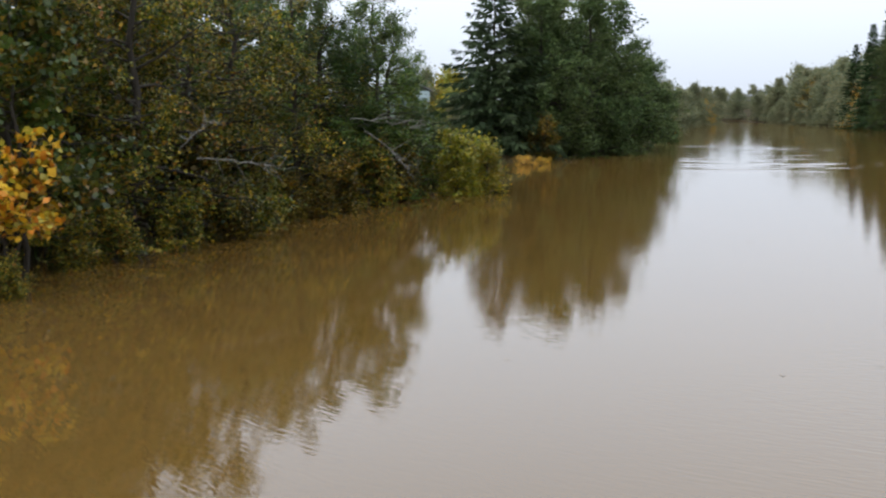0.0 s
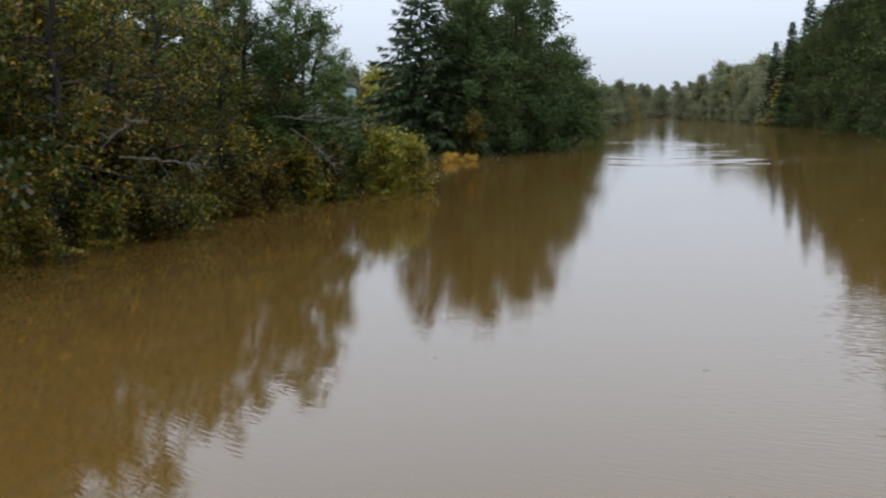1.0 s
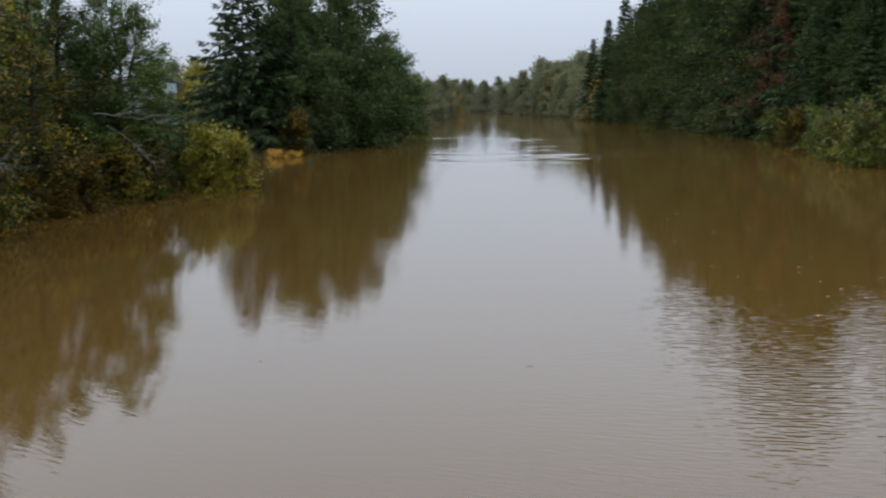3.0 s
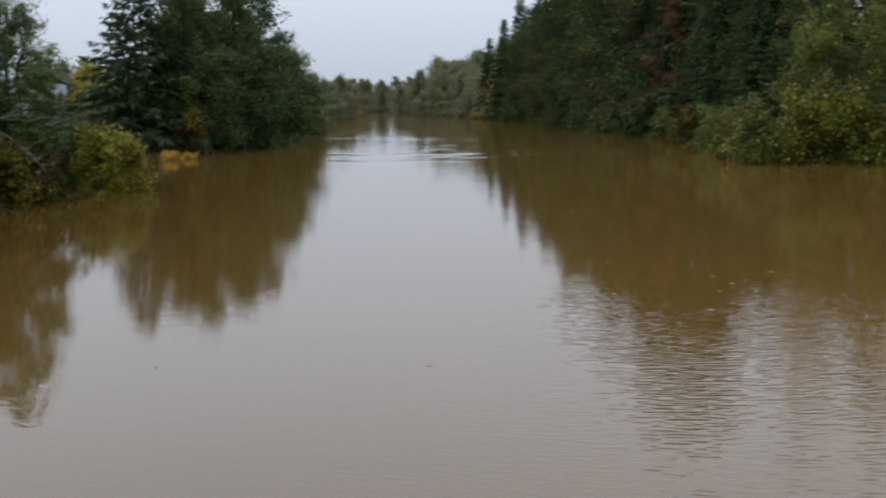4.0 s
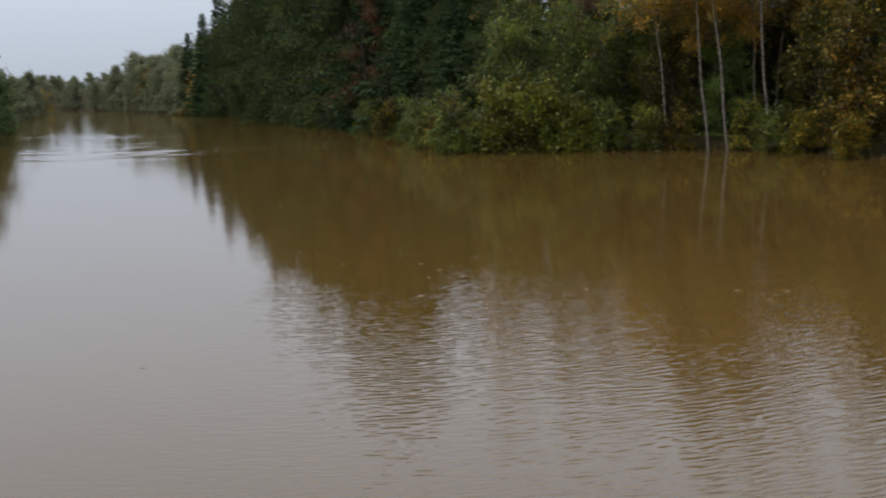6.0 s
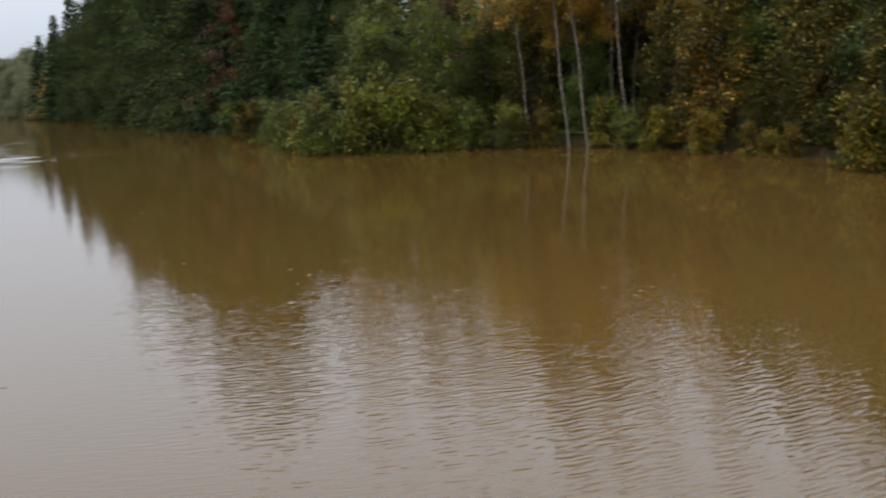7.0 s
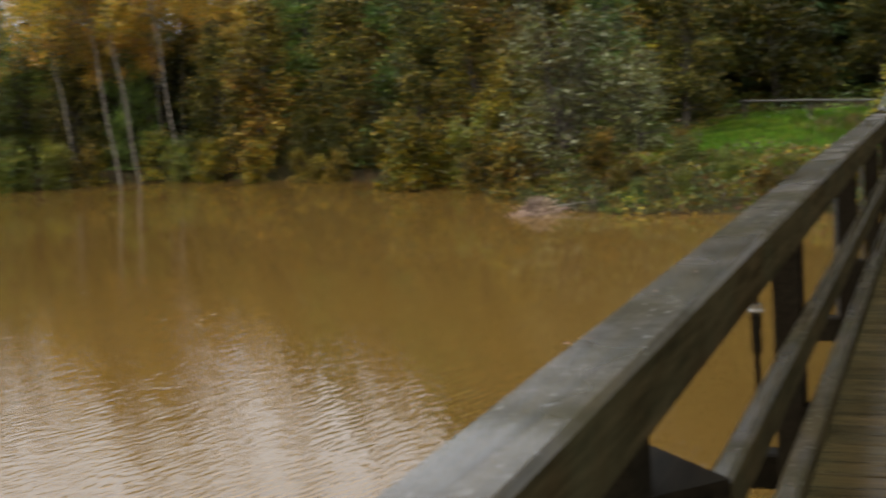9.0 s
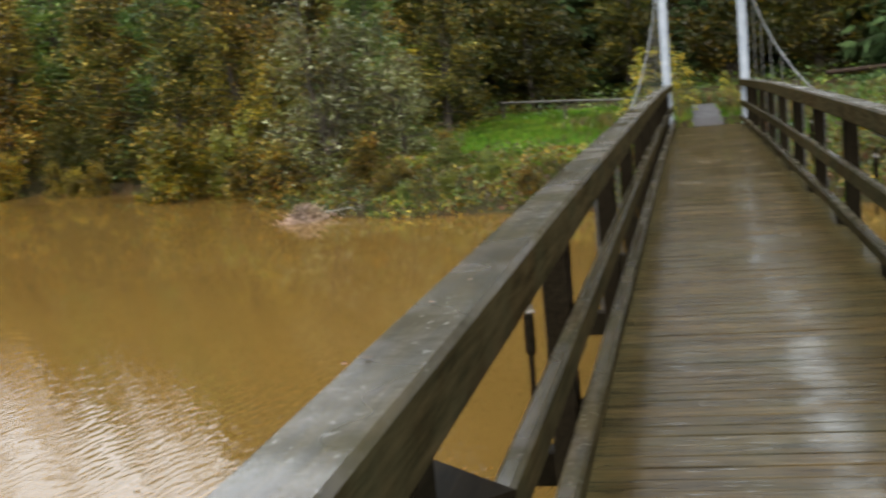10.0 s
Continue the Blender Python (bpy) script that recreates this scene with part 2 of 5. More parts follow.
def water_material():
    """Muddy flood water: silt brown under a smooth surface, with calm and rippled stretches."""
    m, n, l, b = material("muddy_water")
    silt = noise_tex(n, l, 0.12, 4.0, 0.6, (1, 0.5, 1))
    r = ramp(n, [(0.3, (0.092, 0.0512, 0.0120)), (0.7, (0.108, 0.0605, 0.0145))])
    l.new(silt.outputs[0], r.inputs[0])
    l.new(r.outputs[0], b.inputs["Base Color"])
    b.inputs["IOR"].default_value = 1.33
    b.inputs["Roughness"].default_value = 0.022
    swell = noise_tex(n, l, 0.55, 2.0, 0.5, (1, 0.55, 1))
    small = noise_tex(n, l, 2.4, 2.0, 0.5, (0.6, 1.25, 1))
    b1 = bump(n, l, swell.outputs[0], 0.25, 0.014)
    # wind ripples lie in one patch by the outer bank
    tc = n.new("ShaderNodeTexCoord")
    warp = noise_tex(n, l, 0.25, 3.0, 0.6)
    pos = n.new("ShaderNodeVectorMath")
    pos.operation = "SUBTRACT"
    pos.inputs[1].default_value = (6.0, 10.0, 0)
    l.new(tc.outputs["Object"], pos.inputs[0])
    sc = n.new("ShaderNodeVectorMath")
    sc.operation = "MULTIPLY"
    sc.inputs[1].default_value = (1 / 6.5, 1 / 9.0, 0)
    l.new(pos.outputs[0], sc.inputs[0])
    ln = n.new("ShaderNodeVectorMath")
    ln.operation = "LENGTH"
    l.new(sc.outputs[0], ln.inputs[0])
    d = mathnode(n, l, "ADD", ln.outputs["Value"], mathnode(n, l, "MULTIPLY", warp.outputs[0], 0.9))
    mk = n.new("ShaderNodeMapRange")
    mk.interpolation_type = "SMOOTHSTEP"
    mk.inputs[1].default_value, mk.inputs[2].default_value, mk.inputs[3].default_value, mk.inputs[4].default_value = 0.85, 1.55, 1.0, 0.0
    l.new(d, mk.inputs[0])
    # the crests bow, shaped to fit their slopes in the camera's view
    xyz = n.new("ShaderNodeSeparateXYZ")
    l.new(tc.outputs["Object"], xyz.inputs[0])
    dx = mathnode(n, l, "SUBTRACT", xyz.outputs["X"], 4.0)
    bow = mathnode(n, l, "MULTIPLY", mathnode(n, l, "MULTIPLY", dx, dx), 0.055)
    wave_at = n.new("ShaderNodeCombineXYZ")
    l.new(mathnode(n, l, "MULTIPLY", xyz.outputs["X"], 5.6), wave_at.inputs[0])
    l.new(mathnode(n, l, "MULTIPLY", mathnode(n, l, "SUBTRACT", xyz.outputs["Y"], bow), 17.0), wave_at.inputs[1])
    wav = n.new("ShaderNodeTexNoise")
    wav.inputs["Scale"].default_value, wav.inputs["Detail"].default_value, wav.inputs["Roughness"].default_value = 1.0, 0.3, 0.5
    wav.inputs["Distortion"].default_value = 0.25
    l.new(wave_at.outputs[0], wav.inputs["Vector"])
    amp = mathnode(n, l, "ADD", mathnode(n, l, "MULTIPLY", mk.outputs[0], 0.82), 0.18)
    h2 = mathnode(n, l, "MULTIPLY", wav.outputs[0], amp)
    h3 = mathnode(n, l, "ADD", h2, mathnode(n, l, "MULTIPLY", small.outputs[0], 0.08))
    bump(n, l, h3, 1.0, 0.0044, b, b1.outputs[0])
    l.new(mathnode(n, l, "SUBTRACT", 0.04, mathnode(n, l, "MULTIPLY", mk.outputs[0], 0.025)), b.inputs["Roughness"])
    return m


def ground_material():
    m, n, l, b = material("wet_soil")
    t = noise_tex(n, l, 0.8, 6.0, 0.65)
    f = noise_tex(n, l, 9.0, 4.0, 0.65)
    r = ramp(n, [(0.25, (0.016, 0.012, 0.007)), (0.5, (0.034, 0.025, 0.012)), (0.75, (0.030, 0.033, 0.012))])
    l.new(t.outputs[0], r.inputs[0])
    l.new(r.outputs[0], b.inputs["Base Color"])
    b.inputs["Roughness"].default_value = 1.0
    b.inputs["Specular IOR Level"].default_value = 0.05
    bump(n, l, f.outputs[0], 0.8, 0.06, b)
    return m


M = {
    "water": water_material(),
    "soil": ground_material(),
    # the last, palest colour paints in glints on a share of the leaves
    "alder": leaf_material("alder_leaves", [(0.078, 0.098, 0.014), (0.150, 0.125, 0.018), (0.030, 0.050, 0.008), (0.400, 0.270, 0.020), (0.075, 0.095, 0.012), (0.220, 0.110, 0.016), (0.032, 0.050, 0.009), (0.150, 0.150, 0.014), (0.30, 0.25, 0.04)], tone_down=0.84, shine=0.2),
    "greenalder": leaf_material("green_leaves", [(0.045, 0.085, 0.012), (0.075, 0.125, 0.018), (0.028, 0.055, 0.010), (0.110, 0.130, 0.020)], tone_down=1.15),
    # poplar green lifted and flattened, so haze is part of the leaf colour
    "poplar": leaf_material("haze_lifted_poplar", [(0.044, 0.063, 0.020), (0.062, 0.085, 0.026), (0.032, 0.048, 0.016), (0.068, 0.088, 0.030)], 0.6, 0.42, 1.6, 0.14, 0.5),
    # a paler copy of the spruce needles, with haze mixed into the colour
    "hazespruce": leaf_material("haze_greyed_needles", [(0.034, 0.050, 0.021), (0.048, 0.067, 0.028), (0.027, 0.040, 0.018)], 0.7, 0.2, 1.1, 0.06, 0.5),
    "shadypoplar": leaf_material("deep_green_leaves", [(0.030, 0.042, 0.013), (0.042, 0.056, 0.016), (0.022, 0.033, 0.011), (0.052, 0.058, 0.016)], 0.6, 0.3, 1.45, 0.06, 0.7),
    "spruce": leaf_material("spruce_needles", [(0.024, 0.041, 0.015), (0.034, 0.055, 0.019), (0.018, 0.030, 0.011)], 0.7, 0.15, 1.35, 0.06, 0.6),
    "maple": leaf_material("maple_yellow_leaves", [(0.62, 0.36, 0.015), (0.70, 0.44, 0.03), (0.58, 0.24, 0.015), (0.40, 0.34, 0.03)], tone_down=1.0),
    "maplegreen": leaf_material("maple_green_leaves", [(0.07, 0.11, 0.016), (0.11, 0.14, 0.020), (0.05, 0.09, 0.014), (0.09, 0.12, 0.018), (0.13, 0.14, 0.02), (0.06, 0.10, 0.016), (0.08, 0.11, 0.018), (0.32, 0.19, 0.02), (0.20, 0.19, 0.02)], tone_down=0.6),
    "bush": leaf_material("yellowing_leaves", [(0.145, 0.165, 0.018), (0.200, 0.190, 0.020), (0.105, 0.130, 0.015), (0.220, 0.185, 0.018)], tone_down=0.7),
    "yellow": leaf_material("pale_yellow_leaves", [(0.190, 0.185, 0.016), (0.270, 0.220, 0.018), (0.130, 0.145, 0.015), (0.290, 0.210, 0.016)], tone_down=1.12),
    "willow": leaf_material("willow_leaves", [(0.090, 0.130, 0.018), (0.130, 0.155, 0.020), (0.060, 0.095, 0.014), (0.200, 0.165, 0.020)], tone_down=0.8),
    "silver": leaf_material("silvery_willow_leaves", [(0.16, 0.18, 0.03), (0.26, 0.27, 0.08), (0.10, 0.12, 0.02), (0.22, 0.17, 0.02), (0.58, 0.60, 0.34), (0.10, 0.055, 0.02), (0.12, 0.13, 0.02)], tone_down=0.5),
    "birch": leaf_material("birch_leaves", [(0.32, 0.19, 0.014), (0.42, 0.23, 0.016), (0.20, 0.15, 0.015), (0.12, 0.12, 0.016), (0.34, 0.16, 0.014)], tone_down=1),
    # last colour: bright flecks that stand in for glints off wet leaves
    "mixed": leaf_material("mixed_shrub_leaves", [(0.110, 0.095, 0.012), (0.230, 0.165, 0.014), (0.055, 0.060, 0.010), (0.340, 0.210, 0.016), (0.110, 0.060, 0.012), (0.060, 0.080, 0.012), (0.300, 0.150, 0.014), (0.075, 0.085, 0.013), (0.60, 0.42, 0.07)], tone_down=0.50, shine=0.2),
    "golden": leaf_material("golden_shrub_leaves", [(0.230, 0.165, 0.014), (0.300, 0.190, 0.015), (0.130, 0.125, 0.014), (0.320, 0.190, 0.014), (0.090, 0.105, 0.014), (0.120, 0.090, 0.013), (0.110, 0.115, 0.014)], tone_down=0.66, shine=0.2),
    # the pale last colour imitates sparkle on wet leaves
    "muted": leaf_material("muted_thicket_leaves", [(0.110, 0.115, 0.014), (0.190, 0.150, 0.016), (0.060, 0.075, 0.011), (0.280, 0.180, 0.016), (0.110, 0.075, 0.014), (0.075, 0.105, 0.015), (0.070, 0.090, 0.014), (0.050, 0.062, 0.012), (0.62, 0.47, 0.10)], tone_down=0.42, shine=0.2),
    # darker copy of the thicket leaves, forest shade put into the colour
    "shade": leaf_material("shade_darkened_thicket_leaves", [(0.080, 0.085, 0.014), (0.130, 0.105, 0.014), (0.050, 0.062, 0.011), (0.120, 0.100, 0.014), (0.060, 0.080, 0.013), (0.26, 0.18, 0.02), (0.070, 0.070, 0.013)], tone_down=0.38, shine=0.18),
    "rust": leaf_material("rust_leaves", [(0.20, 0.075, 0.022), (0.15, 0.060, 0.020), (0.10, 0.050, 0.020), (0.24, 0.10, 0.025)], tone_down=0.5),
    "orange": leaf_material("orange_leaves", [(0.45, 0.22, 0.02), (0.50, 0.30, 0.03), (0.35, 0.25, 0.03)], tone_down=1.0),
    # distant leaves paled and evened out, the rain haze put into their colour
    "hazewood": leaf_material("haze_paled_leaves", [(0.110, 0.120, 0.070), (0.140, 0.135, 0.070), (0.095, 0.105, 0.065), (0.135, 0.135, 0.072)], 0.8, 0.55, 1.5, 0.02, 0.35),
    "grass": leaf_material("grass_blades", [(0.085, 0.20, 0.014), (0.13, 0.25, 0.016), (0.07, 0.17, 0.012), (0.17, 0.20, 0.02)], 0.6, 0.35, 0.68, 0.08),
    "weeds": leaf_material("weed_blades", [(0.10, 0.11, 0.025), (0.18, 0.14, 0.035), (0.06, 0.085, 0.02), (0.22, 0.14, 0.04), (0.07, 0.13, 0.02), (0.20, 0.09, 0.03)], tone_down=0.5, shine=0.15),
    "deadleaf": leaf_material("sodden_leaves", [(0.30, 0.20, 0.13), (0.40, 0.28, 0.20), (0.16, 0.09, 0.05), (0.42, 0.29, 0.24), (0.10, 0.06, 0.035)], tone_down=0.75),
    "bark": bark_material("grey_brown_bark", (0.020, 0.016, 0.012), (0.055, 0.046, 0.034)),
    "palebark": bark_material("pale_dead_wood", (0.12, 0.11, 0.095), (0.24, 0.225, 0.195)),
    "greypole": bark_material("weathered_grey_pole", (0.05, 0.047, 0.042), (0.11, 0.104, 0.095)),
    "pinebark": bark_material("pine_bark", (0.014, 0.009, 0.006), (0.036, 0.022, 0.014)),
    "birchbark": birch_bark(),
    "rail": wet_wood("wet_rail_timber", (0.008, 0.0053, 0.0024), (0.042, 0.029, 0.013), moss=0.5, gloss=(0.08, 0.40), shine=0.95, side_shine=0.01, patchy=True),
    "plank": wet_wood("wet_deck_planks", (0.012, 0.0078, 0.0027), (0.060, 0.0390, 0.0140), along=(9, 0.6, 9), moss=0.5, gloss=(0.08, 0.30), shine=0.17, pieces=True, side_shine=0.0, lane=0.33),
    # near-black timber: the shade on the posts' inner sides is in the colour
    "darkwood": wet_wood("shade_darkened_timber", (0.0035, 0.0027, 0.0018), (0.013, 0.0095, 0.006), moss=0.1, gloss=(0.3, 0.6), shine=0.1, side_shine=0.0),
    "steel": plain_rough("galvanised_steel", (0.50, 0.51, 0.52), (0.68, 0.69, 0.70), 14, 0.16, 0.9, 0.1, 0.002),
    "rod": plain_rough("dull_steel", (0.05, 0.05, 0.048), (0.10, 0.10, 0.097), 20, 0.45, 0.8, 0.1, 0.002),
    "whitepaint": plain_rough("worn_white_paint", (0.17, 0.19, 0.22), (0.27, 0.29, 0.32), 3.5, 0.4, 0.0, 0.15, 0.004),
    "gravel": plain_rough("pale_gravel", (0.018, 0.016, 0.016), (0.040, 0.036, 0.036), 30, 0.8, 0.0, 0.8, 0.02),
    "foam": plain_rough("pale_foam", (0.13, 0.11, 0.08), (0.24, 0.22, 0.18), 40, 0.6),
    "shedwall": plain_rough("pale_blue_boards", (0.36, 0.46, 0.47), (0.46, 0.56, 0.57), 4, 0.6),
    "shedroof": plain_rough("grey_roofing", (0.12, 0.12, 0.12), (0.2, 0.2, 0.2), 6, 0.7),
}

# ---- mesh tools ----


def link_mesh(name, verts, faces, mat, parent=None, label="", smooth=False):
    """One mesh object from arrays of corners and of faces with three or four corners each."""
    me = bpy.data.meshes.new(name)
    verts = np.asarray(verts, np.float32)
    blocks = faces if isinstance(faces, list) else [faces]
    blocks = [np.asarray(f, np.int32) for f in blocks if len(f)]
    idx = np.concatenate([f.ravel() for f in blocks])
    tot = np.concatenate([np.full(len(f), f.shape[1], np.int32) for f in blocks])
    me.vertices.add(len(verts))
    me.vertices.foreach_set("co", verts.ravel())
    me.loops.add(len(idx))
    me.loops.foreach_set("vertex_index", idx)
    me.polygons.add(len(tot))
    me.polygons.foreach_set("loop_start", np.concatenate([[0], np.cumsum(tot)[:-1]]).astype(np.int32))
    me.update(calc_edges=True)
    me.validate()
    if smooth:
        me.polygons.foreach_set("use_smooth", np.ones(len(tot), bool))
    me.materials.append(mat)
    ob = new(name, me)
    if parent:
        ob.parent = parent
    if label:
        tagged(ob, label)
    return ob


def part(name, bm, mat, parent=None, label=""):
    me = bpy.data.meshes.new(name)
    bm.to_mesh(me)
    bm.free()
    me.materials.append(mat)
    ob = new(name, me)
    if parent:
        ob.parent = parent
    if label:
        tagged(ob, label)
    return ob


def tubes(lines, sides=5):
    """Tapered tubes along many lines: each a pair of points (k, 3) and radii (k)."""
    vs, fs, n0 = [], [], 0
    ang = np.arange(sides) * 2 * np.pi / sides
    for pts, rad in lines:
        pts = np.asarray(pts, float)
        k = len(pts)
        tan = np.gradient(pts, axis=0)
        tan /= np.linalg.norm(tan, axis=1)[:, None] + 1e-9
        ref = np.where(np.abs(tan[:, 2:3]) > 0.9, [[1.0, 0, 0]], [[0, 0, 1.0]])
        u = np.cross(tan, ref)
        u /= np.linalg.norm(u, axis=1)[:, None] + 1e-9
        w = np.cross(tan, u)
        ring = pts[:, None] + (np.cos(ang)[None, :, None] * u[:, None] + np.sin(ang)[None, :, None] * w[:, None]) * np.asarray(rad)[:, None, None]
        vs.append(ring.reshape(-1, 3))
        a = np.arange(k - 1)[:, None] * sides + np.arange(sides)[None]
        b = np.arange(k - 1)[:, None] * sides + (np.arange(sides)[None] + 1) % sides
        fs.append(np.stack([a, b, b + sides, a + sides], -1).reshape(-1, 4) + n0)
        n0 += k * sides
    return np.concatenate(vs), np.concatenate(fs)


def leaf_cards(rng, centres, size, slim=0.62, up=0.5, droop=0.0):
    """One small folded leaf at each centre, turned at random."""
    n = len(centres)
    nrm = rng.normal(size=(n, 3)) + [0, 0, up]
    nrm /= np.linalg.norm(nrm, axis=1)[:, None]
    axis = rng.normal(size=(n, 3)) + [0, 0, -droop]
    axis -= (axis * nrm).sum(1)[:, None] * nrm
    axis /= np.linalg.norm(axis, axis=1)[:, None] + 1e-9
    side = np.cross(nrm, axis)
    s = (size * rng.uniform(0.6, 1.25, n))[:, None]
    base = centres - axis * s * 0.5
    tip = centres + axis * s * 0.5
    mid = centres + axis * s * rng.uniform(-0.18, 0.18, n)[:, None] + nrm * s * 0.1
    v = np.stack([base, mid + side * s * slim * 0.5, tip, mid - side * s * slim * 0.5], 1).reshape(-1, 3)
    return v, np.arange(4 * n).reshape(n, 4)


def box_bm(cx, cy, cz, dx, dy, dz, bevel=0.006):
    bm = bmesh.new()
    bmesh.ops.create_cube(bm, size=1.0, matrix=Matrix.Translation((cx, cy, cz)) @ Matrix.Diagonal((dx, dy, dz, 1)))
    if bevel:
        bmesh.ops.bevel(bm, geom=bm.edges[:], offset=bevel, segments=1, affect="EDGES")
    return bm

# ---- plants ----


def broad_tree(name, seed, height, spread, leaves, size, leaf_mat, label, category="tree", stems=1, base=0.2, limbs=26,
               bark="bark", trunk=0.11, slim=0.85, clump=0.28, lean=(0, 0), top=0.35, droop=0.0, flare=0.5, group="", wiggle=0.012, bare_twigs=True, ragged=0.75, thin_top=1.0):
    """A leafy tree or bush: trunk or several stems, limbs and twigs, and a crown of single leaves hung on the twigs."""
    rng = np.random.default_rng(seed)
    lines, twigs, hooks, weight = [], [], [], []
    for s in range(stems):
        out = rng.uniform(0, 2 * np.pi)
        reach = 0 if stems == 1 else flare * spread * rng.uniform(0.3, 1.0)
        h = height * (1 if stems == 1 else rng.uniform(0.65, 1.0))
        t = np.linspace(0, 1, 9)
        stem = np.stack([np.cos(out) * reach * t ** 1.4 + lean[0] * t, np.sin(out) * reach * t ** 1.4 + lean[1] * t, h * t * 0.96], 1)
        stem[1:] += rng.normal(size=(8, 3)) * [wiggle * h, wiggle * h, 0]
        stem[0, 2] = -0.4
        r0 = trunk / math.sqrt(stems)
        lines.append((stem, r0 * (1 - 0.9 * t) + 0.008))
        for i in range(max(4, limbs // stems)):
            q = base + (0.97 - base) * (i + rng.uniform(0, 1)) / max(4, limbs // stems)
            p0 = np.array([np.interp(q, t, stem[:, c]) for c in range(3)])
            u = (q - base) / (1 - base)
            prof = (0.45 + 0.55 * math.sin(math.pi * min(1, u * 0.8 + 0.22))) * (1 - (1 - top) * u ** 2)
            ln = spread * prof * rng.uniform(0.6, 1.12) * (1 if stems == 1 else 0.6)
            az = rng.uniform(0, 2 * np.pi)
            rise = rng.uniform(-0.25, 0.35) + 0.75 * u
            way = np.array([math.cos(az), math.sin(az), rise])
            way /= np.linalg.norm(way)
            k = np.linspace(0, 1, 5)[:, None]
            limb = p0 + way * ln * k + np.array([0, 0, -0.18 * ln - droop * ln]) * k ** 2 + rng.normal(size=(5, 3)) * 0.05 * ln * k
            rr = max(0.007, r0 * (1 - q) * 0.45 + 0.006)
            lines.append((limb, rr * (1 - 0.8 * k[:, 0])))
            for j in range(rng.integers(5, 9)):
                f = rng.uniform(0.25, 1.0)
                p = np.array([np.interp(f, k[:, 0], limb[:, c]) for c in range(3)])
                tw = way + rng.normal(size=3) * 0.75 + [0, 0, 0.15]
                tw = tw / np.linalg.norm(tw) * ln * rng.uniform(0.18, 0.42)
                twig = np.stack([p, p + tw * 0.55 + rng.normal(size=3) * 0.03, p + tw + [0, 0, -0.06 * ln - droop * 0.2 * ln]])
                twigs.append((twig, np.array([rr * 0.45, rr * 0.3, 0.003])))
                hooks.append(twig)
                weight.append(np.linalg.norm(tw) + 0.1)
    root = tagged(new(name), label, category, group or name.replace("_", " ") + "s along the river")
    v, f = tubes(lines)
    if bare_twigs:
        v2, f2 = tubes(twigs, 3)
        v, f = np.concatenate([v, v2]), np.concatenate([f, f2 + len(v)])
    link_mesh("trunk", v, f, M[bark], root, smooth=True)
    hooks, weight = np.array(hooks), np.array(weight) * rng.lognormal(0.0, ragged, len(hooks))
    if thin_top < 1.0:
        # autumn has stripped the upper boughs
        weight = weight * (1 - (1 - thin_top) * np.clip((hooks[:, 2, 2] / height - 0.50) / 0.2, 0, 1))
    pick = rng.choice(len(hooks), leaves, p=weight / weight.sum())
    g = rng.uniform(0.1, 1.05, leaves)[:, None]
    tw = hooks[pick]
    c = np.where(g < 0.55, tw[:, 0] + (tw[:, 1] - tw[:, 0]) * g / 0.55, tw[:, 1] + (tw[:, 2] - tw[:, 1]) * (g - 0.55) / 0.45)
    c = c + rng.normal(size=(leaves, 3)) * clump * rng.uniform(0.3, 1.0, (leaves, 1))
    c[:, 2] = np.maximum(c[:, 2], 0.03)
    v, f = leaf_cards(rng, c, size, slim, droop=droop)
    link_mesh("crown", v, f, M[leaf_mat], root)
    return root


